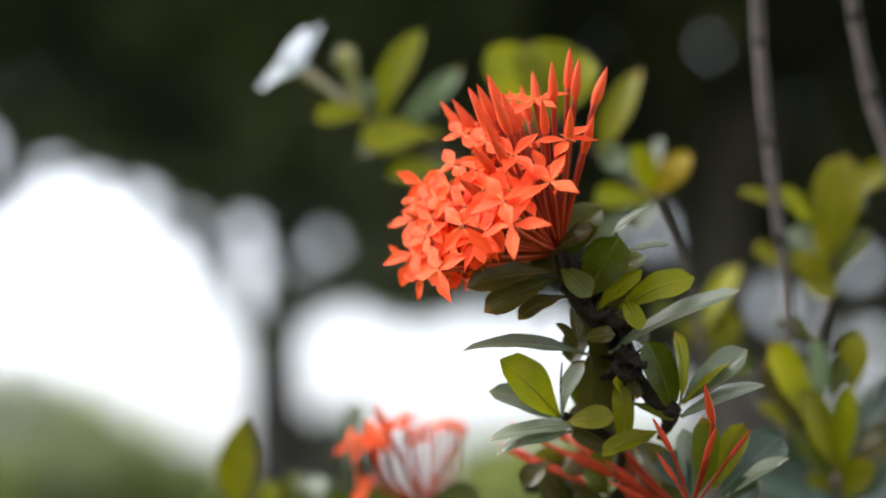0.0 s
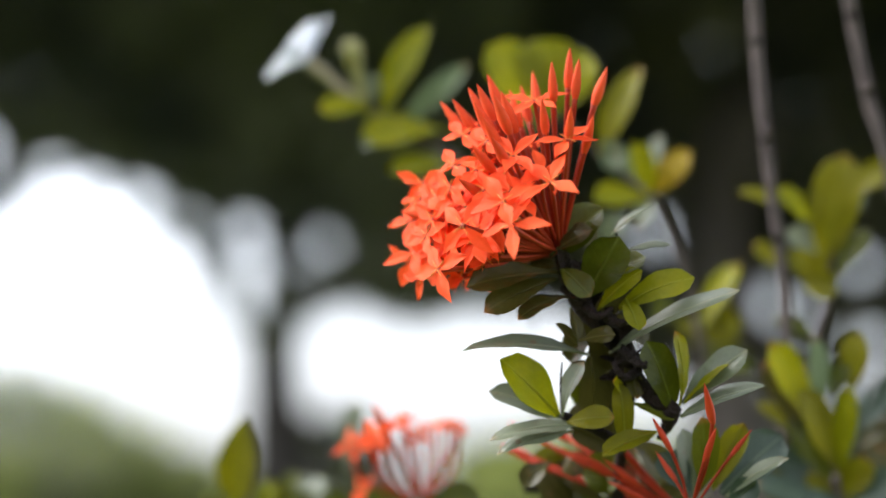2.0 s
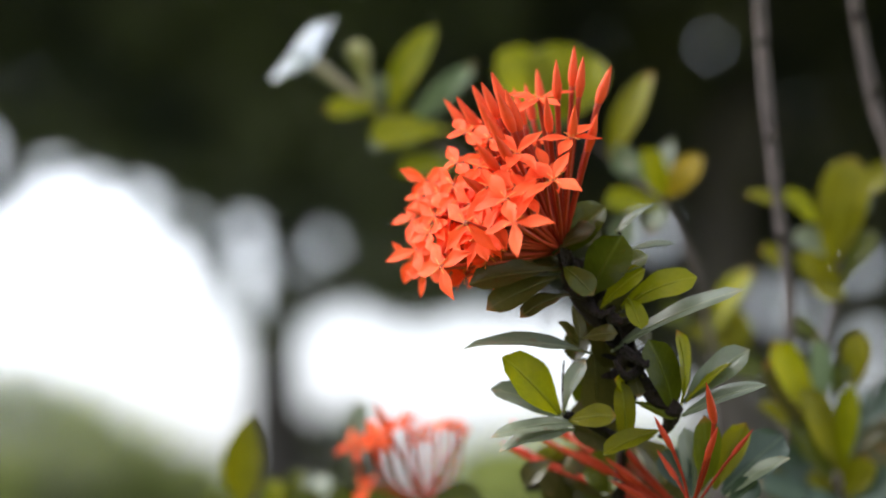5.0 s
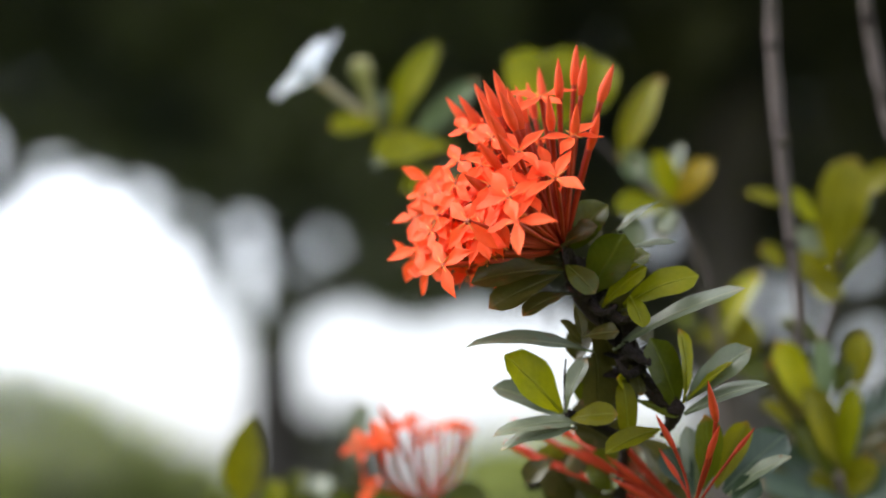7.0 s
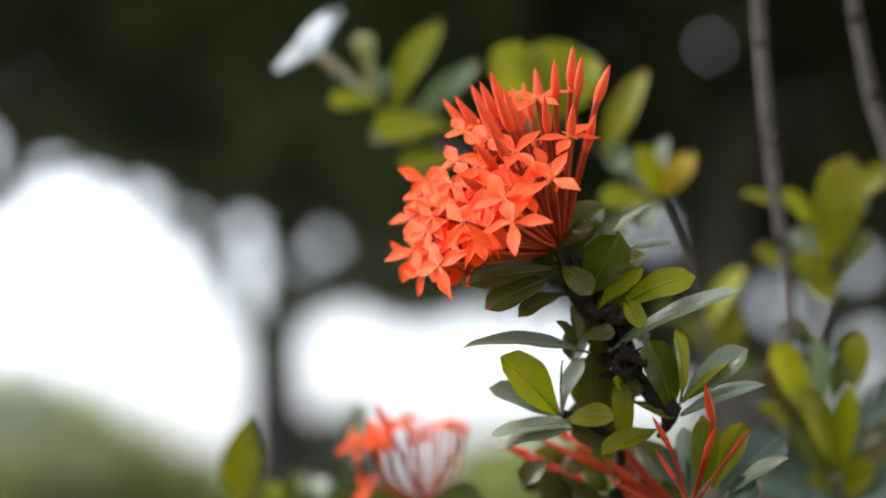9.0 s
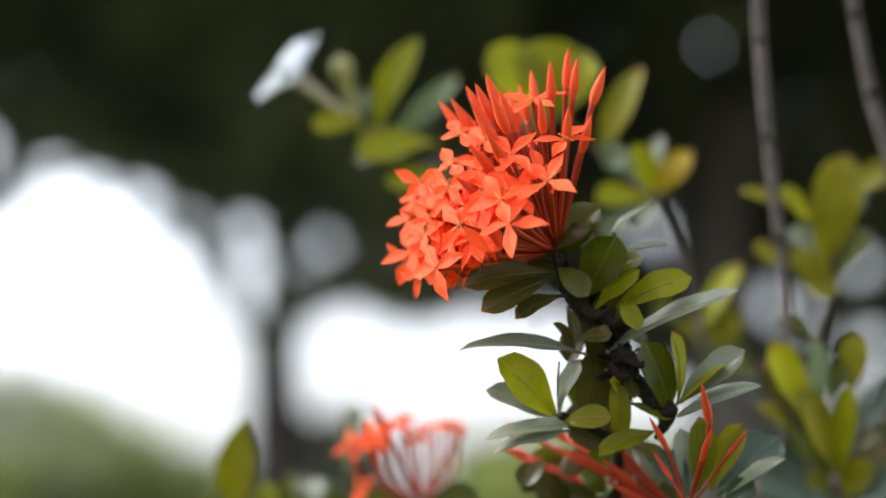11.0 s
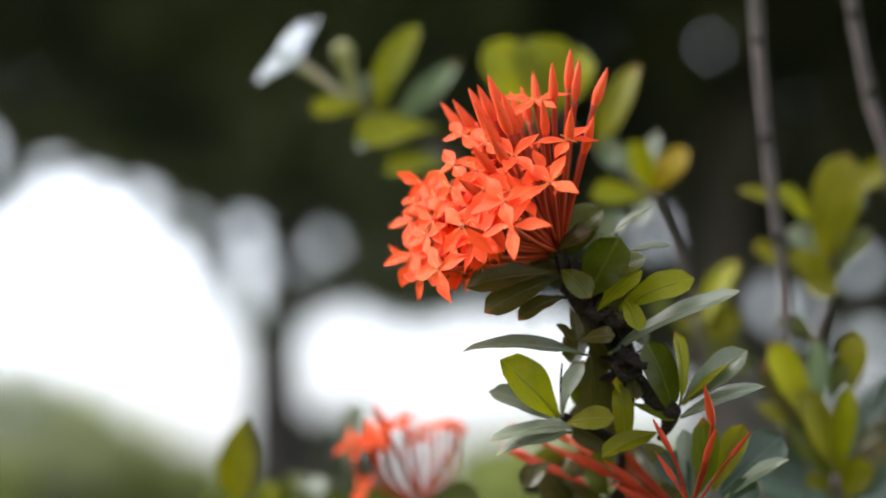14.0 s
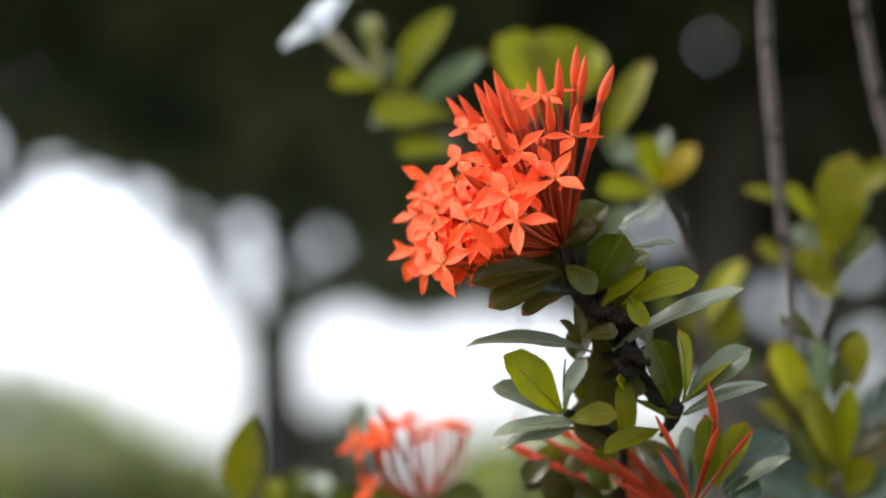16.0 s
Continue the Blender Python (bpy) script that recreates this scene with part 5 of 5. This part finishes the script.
def motions():
    sway(ixora, (4.63, 51.56, 76.75), [
        (0, -0.32, -0.10, -0.29), (0.5, -0.51, -0.10, -0.23), (1, -0.54, -0.00, -0.18), (1.5, -0.51, 0.19, -0.22), (2, -0.32, -0.10, -0.29), (2.5, -0.32, 0.03, -0.07),
        (3, -0.22, -0.00, -0.07), (3.5, 0.00, 0.00, 0.00), (4, -0.19, 0.10, -0.01), (6.3, 1.68, 1.15, 0.38), (6.4, 1.83, 1.31, 0.38), (6.5, 1.05, 1.15, 0.38),
        (6.6, 1.19, 0.32, 0.34), (6.7, 1.18, 0.90, 0.30), (6.8, 1.48, 1.01, 0.26), (6.9, 2.56, 1.28, 0.22), (7, 0.99, 0.76, 0.18), (7.1, 2.28, 0.39, 0.09),
        (7.2, -0.02, 0.17, -0.00), (7.3, 0.80, 0.73, -0.09), (7.4, 1.15, 1.14, -0.18), (7.5, 0.10, 0.61, -0.27), (7.6, 0.73, 0.56, -0.20), (7.7, -0.05, -0.27, -0.13),
        (7.8, -0.52, -0.32, -0.07), (8, -0.51, 0.67, 0.07), (8.5, -0.32, 0.06, -0.26), (9, -0.03, 0.48, 0.19), (11.5, -0.70, -0.16, -0.13), (12, -0.22, -0.35, -0.21),
        (12.5, -0.64, -0.00, -0.37), (13, 0.41, 0.45, 0.19), (13.5, -0.25, 0.03, -0.15), (14, -0.29, -0.29, -0.21), (14.5, 0.06, -0.03, 0.06), (15, 0.22, 0.00, 0.07),
        (15.5, -0.03, 0.10, 0.02), (16, 0.92, 0.73, 0.36),
    ])
    sway(white_branch, (-2.60, 67.69, 88.12), [
        (0, -1.10, -2.94, -0.41), (0.2, 2.66, 1.33, 2.35), (0.4, -1.30, -2.60, 0.00), (0.6, -1.05, -1.24, 0.10), (0.8, 1.47, -0.48, 1.64), (1, 0.89, -0.34, 1.13),
        (1.3, 1.78, -2.48, 1.95), (1.6, 0.56, -0.63, 0.41), (1.9, 1.70, -0.79, 2.04), (2.3, 0.62, 0.57, 0.61), (2.7, 1.23, -0.08, 0.82), (3.1, -0.24, -1.17, 0.61),
        (3.5, 0.00, 0.00, 0.00), (3.8, 3.53, 2.42, 2.35), (4, -1.36, -2.02, -0.53), (4.1, 1.72, 0.69, 1.02), (4.2, 3.41, 2.61, 0.86), (6.3, 11.85, -7.05, 5.41),
        (6.4, 17.04, -4.85, 6.60), (6.5, 13.76, -3.82, 4.81), (6.6, 10.40, -3.65, 3.64), (6.7, 13.18, -0.59, 6.34), (6.8, 17.04, 2.11, 8.84), (6.9, 11.55, -0.83, 4.28),
        (7, 4.94, -7.17, 0.91), (7.1, 9.56, -3.75, 2.97), (7.2, 8.13, -2.85, 2.90), (7.3, 2.19, -10.73, 0.43), (7.4, 10.22, -9.10, 4.55), (7.5, 11.02, -4.09, 4.71),
        (7.6, 0.56, -9.24, 0.05), (7.7, 7.63, -4.98, 3.04), (7.8, 9.64, -2.79, 3.65), (7.9, -2.42, -7.47, -1.15), (8, 1.93, -8.88, 0.64), (8.1, 8.66, -8.63, 3.62),
        (8.2, 2.66, -4.99, 1.98), (8.3, 1.88, -3.15, 1.55), (8.4, 4.88, -5.07, 2.15), (8.5, 0.38, -7.89, 0.17), (8.6, -0.75, -2.88, -0.32), (8.7, 4.15, -0.18, 1.90),
        (8.8, 4.38, -3.42, 2.31), (8.9, 2.71, -3.73, 1.41), (9, 6.23, 1.43, 3.45), (9.1, 4.54, -1.31, 2.87), (9.2, 4.68, -4.02, 2.22), (11.3, -2.67, -5.74, -0.90),
        (11.4, -0.50, -0.76, -0.23), (11.7, -1.91, -1.75, -0.20), (12, -0.56, -0.69, 0.31), (12.3, -0.31, -0.44, 1.12), (12.6, 1.55, -0.80, 2.28), (12.7, 5.84, 1.46, 4.03),
        (12.8, 6.11, 2.65, 3.82), (12.9, 3.64, 0.38, 2.73), (13, 3.55, -1.01, 2.04), (13.1, 3.45, 0.89, 1.72), (13.2, 0.76, -0.17, 0.36), (13.3, 0.31, -1.82, -0.06),
        (13.4, 1.81, -1.62, 1.31), (13.5, 1.49, -0.21, 1.31), (13.7, -0.18, -1.27, 0.81), (13.9, -2.27, -0.57, 0.71), (14.1, -1.18, -0.61, -0.31), (14.3, -0.46, 1.22, 0.61),
        (14.5, -0.56, -0.69, 0.31), (14.7, 2.51, 0.53, 2.22), (14.8, 1.66, 1.23, 1.89), (14.9, 0.65, 1.64, 1.07), (15, 2.08, 0.46, 1.49), (15.1, -2.22, -4.15, -0.16),
        (15.2, 0.99, 1.81, 1.82), (15.3, 5.94, 6.14, 3.99), (15.4, 0.16, -1.48, 1.24), (15.5, -0.39, -2.19, 1.58), (15.6, 7.84, 7.16, 5.39), (15.7, 6.68, 6.99, 5.51),
        (15.8, 5.83, 3.57, 4.35), (15.9, 11.00, 6.14, 6.73), (16, 9.61, 7.38, 7.68),
    ])
    sway(back_branch, (5.95, 65.95, 85.04), [
        (0, 0.14, -1.17, -0.32), (0.5, -1.24, -0.34, -0.39), (1, -0.20, -0.42, -0.47), (1.5, -0.48, -0.82, -0.51), (2, 0.06, -0.34, -0.11), (2.5, 0.20, -0.48, -0.43),
        (3, 0.28, -0.06, 0.11), (3.5, 0.00, 0.00, 0.00), (4, 0.00, -0.14, -0.17), (6.3, 8.81, -5.30, -0.39), (6.4, 8.81, -5.30, -0.39), (6.5, 8.60, -4.68, -0.39),
        (6.6, 8.19, -3.97, -0.38), (6.7, 9.42, -2.84, -0.37), (6.8, 7.36, -2.74, -0.37), (6.9, 7.97, -2.65, -0.36), (7, 7.56, -3.79, -0.35), (7.1, 7.11, -3.97, -0.31),
        (7.2, 7.68, -3.32, -0.26), (7.3, 2.49, -6.39, -0.22), (7.4, 7.81, -5.53, -0.17), (7.5, 5.50, -5.30, -0.13), (7.6, 3.22, -3.99, -0.37), (7.7, 4.03, -3.92, -0.61),
        (7.8, 4.63, -3.65, -0.84), (7.9, -0.33, -3.58, -1.08), (8, 1.10, -5.16, -1.32), (8.1, 3.26, -5.48, -1.31), (8.2, 1.71, -3.73, -1.31), (8.3, 0.98, -2.40, -1.30),
        (8.4, 1.90, -4.57, -1.30), (8.5, 0.76, -3.65, -1.29), (8.6, -1.04, -2.54, -1.02), (8.7, 2.93, -1.83, -0.75), (8.8, 1.34, -2.78, -0.49), (8.9, 2.22, -2.08, -0.22),
        (9, 2.07, -1.38, 0.05), (9.1, 1.66, -2.62, 0.05), (9.2, 1.66, -3.03, 0.05), (11.5, -0.34, -0.20, -0.38), (12, -0.90, -0.28, -0.63), (12.5, -0.55, -0.06, -0.69),
        (13, 1.93, -0.28, 0.06), (13.5, 1.44, -0.62, 0.35), (14, -0.90, 0.42, -0.54), (14.5, 0.28, 0.28, -1.03), (15, 1.24, 0.14, -0.48), (15.5, -0.68, 0.14, -0.38),
        (15.8, 0.90, 0.68, -0.08), (16, 3.17, 2.13, 1.14),
    ])
    sway(near_cane, (11.28, 62.47, 81.78), [
        (0, 0.78, -0.39, 0.29), (0.5, -0.10, 0.00, 0.14), (1, -0.19, 0.00, -0.00), (1.5, 0.00, 0.00, 0.00), (2, -0.10, 0.00, 0.14), (2.5, -0.19, -0.00, 0.00),
        (3, -0.10, 0.00, 0.14), (3.5, 0.00, 0.00, 0.00), (4, 0.19, 0.00, 0.29), (6.3, 3.31, -1.94, 0.86), (6.4, 3.93, -2.33, 1.22), (6.5, 6.12, -2.72, 1.57),
        (6.6, 8.40, -2.53, 1.46), (6.7, 5.58, -2.33, 1.34), (6.8, 3.15, -2.14, 1.23), (6.9, 4.05, -1.94, 1.11), (7, 4.96, -1.75, 1.00), (7.1, 5.44, -1.94, 0.89),
        (7.2, 4.34, -2.14, 0.77), (7.3, 2.47, -2.33, 0.66), (7.4, 1.96, -2.53, 0.54), (7.5, 1.85, -2.72, 0.43), (8, 0.39, -2.33, 0.00), (8.5, 0.10, -1.56, 0.14),
        (9, 1.17, -0.97, 0.29), (11.5, 0.39, 0.19, 0.86), (12, 0.87, 0.00, 0.71), (12.5, 1.36, 0.00, -0.00), (13, 1.65, -0.19, 1.00), (13.5, 2.33, -0.19, 0.00),
        (14, 0.19, 0.19, 0.57), (14.5, 1.36, 0.19, 0.86), (15, 0.68, 0.39, 1.00), (15.5, 0.58, 0.19, 0.57), (15.8, 1.94, -0.00, 0.00), (16, 2.62, 0.00, 1.29),
    ])
    sway(far_cane, (15.11, 62.83, 82.81), [
        (0, 0.78, -0.39, 0.28), (0.5, -0.10, 0.00, 0.14), (1, -0.20, 0.00, 0.00), (1.5, 0.00, 0.00, 0.00), (2, -0.10, 0.00, 0.14), (2.5, -0.20, 0.00, 0.00),
        (3, -0.10, 0.00, 0.14), (3.5, 0.00, 0.00, 0.00), (4, 0.20, 0.00, 0.28), (6.3, 3.33, -1.96, 0.85), (6.4, 3.97, -2.35, 1.21), (6.5, 6.17, -2.74, 1.57),
        (6.6, 8.45, -2.54, 1.46), (6.7, 5.62, -2.35, 1.34), (6.8, 3.19, -2.15, 1.23), (6.9, 4.10, -1.96, 1.11), (7, 5.00, -1.76, 1.00), (7.1, 5.47, -1.96, 0.89),
        (7.2, 4.37, -2.15, 0.77), (7.3, 2.49, -2.35, 0.66), (7.4, 1.98, -2.54, 0.54), (7.5, 1.86, -2.74, 0.43), (8, 0.39, -2.35, 0.00), (8.5, 0.10, -1.57, 0.14),
        (9, 1.18, -0.98, 0.28), (11.5, 0.39, 0.20, 0.85), (12, 0.88, 0.00, 0.71), (12.5, 1.37, -0.00, -0.00), (13, 1.67, -0.20, 1.00), (13.5, 2.35, -0.20, -0.00),
        (14, 0.20, 0.20, 0.57), (14.5, 1.37, 0.20, 0.85), (15, 0.69, 0.39, 1.00), (15.5, 0.59, 0.20, 0.57), (15.8, 1.96, -0.00, -0.00), (16, 2.65, 0.00, 1.28),
    ])
    sway(side_branch, (14.12, 65.21, 80.22), [
        (0, -0.30, -0.20, -0.13), (0.5, -0.61, 0.00, 0.00), (1, -0.81, 0.10, 0.02), (1.5, -0.61, 0.10, 0.02), (2, -0.40, -0.10, -0.02), (2.5, -0.91, 0.10, -0.12),
        (3, -0.61, -0.10, -0.02), (3.5, 0.00, 0.00, 0.00), (4, 0.00, -0.10, -0.28), (6.5, 2.83, -1.72, -0.55), (7, 2.02, -0.91, 0.32), (7.5, 0.51, -1.82, -0.40),
        (8, -1.01, -1.41, -0.80), (8.5, 0.00, -1.11, -0.32), (9, 0.61, -0.91, -0.02), (11.5, -0.10, 0.20, 0.17), (12, -0.10, 0.30, -0.08), (12.5, 0.40, -0.00, -0.00),
        (13, 0.20, 0.10, -0.02), (13.5, 0.20, 0.00, 0.00), (14, -0.20, 0.20, 0.03), (14.5, 0.81, -0.10, 0.52), (15, 0.30, 0.20, 0.43), (15.5, 0.30, 0.30, 0.45),
        (16, 1.21, 0.20, 0.54),
    ])
    sway(low_shoots, (13.64, 62.68, 72.56), [
        (0, 0.00, 0.00, 0.00), (3.5, 0.00, 0.00, 0.00), (4, 0.00, 0.00, 0.00), (6.5, 1.72, 0.48, 0.69), (7, 1.34, 0.29, 0.44), (7.5, 0.57, 0.38, 0.00),
        (8, 0.00, 0.00, 0.00), (8.5, 0.00, 0.00, 0.00), (9, 0.38, 0.00, 0.24), (11.5, -0.19, -0.19, 0.00), (12, -0.10, -0.10, -0.08), (12.5, -0.00, -0.19, 0.00),
        (13, 0.19, 0.00, 0.00), (13.5, 0.38, 0.00, 0.00), (14, -0.19, -0.19, 0.00), (14.5, 0.19, 0.00, 0.00), (15, 0.00, 0.00, 0.00), (15.5, -0.19, -0.19, 0.00),
        (16, 0.38, 0.00, 0.24),
    ])
    sway(far_ixora, (-0.85, 63.46, 73.16), [
        (0, 0.00, 0.00, 0.00), (0.5, -0.39, 0.00, -0.00), (1, -0.19, 0.00, 0.00), (1.5, -0.39, 0.00, -0.00), (2, -0.39, -0.10, -0.08), (3, -0.29, 0.00, 0.01),
        (3.5, 0.00, 0.00, 0.00), (4, 0.00, 0.00, 0.00), (6.5, 2.14, 0.00, 0.07), (7, 2.04, -0.19, -0.13), (7.5, 1.17, 0.00, 0.02), (8, 0.58, -0.48, 0.11),
        (8.5, -0.10, -0.39, -0.01), (9, 0.67, 0.00, 0.04), (11.5, -0.58, -0.29, 0.08), (12, -0.19, 0.00, 0.00), (12.5, -0.19, 0.00, -0.00), (13, 1.06, 0.10, 0.10),
        (13.5, 0.19, -0.00, 0.00), (14, -0.29, 0.00, 0.01), (14.5, 0.39, -0.00, 0.00), (15, -0.19, 0.00, 0.00), (15.5, 0.39, 0.19, 0.00), (16, 1.26, 0.10, 0.14),
    ])
    sway(leaf_tips, (-7.37, 68.97, 71.43), [
        (0, 0.10, 0.10, 0.08), (0.5, -0.21, -0.00, -0.00), (1, 0.21, 0.00, 0.00), (1.5, 0.00, -0.21, 0.00), (2, -0.21, -0.00, -0.00), (3, 0.00, 0.00, 0.00),
        (3.5, 0.00, 0.00, 0.00), (4, 0.00, 0.00, 0.00), (6.3, 4.82, 1.89, 0.00), (6.5, 2.94, 0.94, 1.03), (7, 2.20, 0.63, 0.77), (7.5, 2.73, 0.63, 0.00),
        (8, 0.94, -0.31, 0.43), (8.5, 0.84, -0.21, 0.00), (9, 1.36, 0.31, 0.43), (11.5, -0.42, -0.84, 0.00), (12, -0.10, -0.21, -0.08), (12.5, -0.21, -0.21, 0.00),
        (13, 0.94, 0.52, 0.25), (13.5, 0.42, 0.00, 0.00), (14, 0.00, 0.00, 0.00), (14.5, 0.42, 0.21, 0.00), (15, -0.21, 0.21, 0.00), (15.5, 0.63, 0.63, 0.00),
        (16, 2.10, 1.47, 0.67),
    ])
    # the twig swings before the small gap in the crown and back
    at = twig_before_gap.location.copy()
    walk(twig_before_gap, [(t, pose(at.x + 0.02 * (1 - f), at.y, at.z, 0, -20 * (1 - f), 0)) for t, f in (
        (0, 0.3), (1, 0.2), (2, 0.45), (2.4, 0.6), (2.6, 0.8), (2.8, 0.6), (3.0, 0.4), (3.1, 0.45), (3.2, 0.85), (3.5, 1.0), (3.8, 0.9), (4.0, 0.6), (4.6, 0.2), (5.6, 0.3),
        (6.5, 0.6), (7.0, 0.9), (7.5, 0.65), (8.0, 0.1), (9.0, 0.0), (10.2, 0.1), (11.5, 0.0), (12.5, 0.05), (13.5, 0.0), (14.5, 0.1), (15.5, 0.0), (16, 0.1))])


motions()
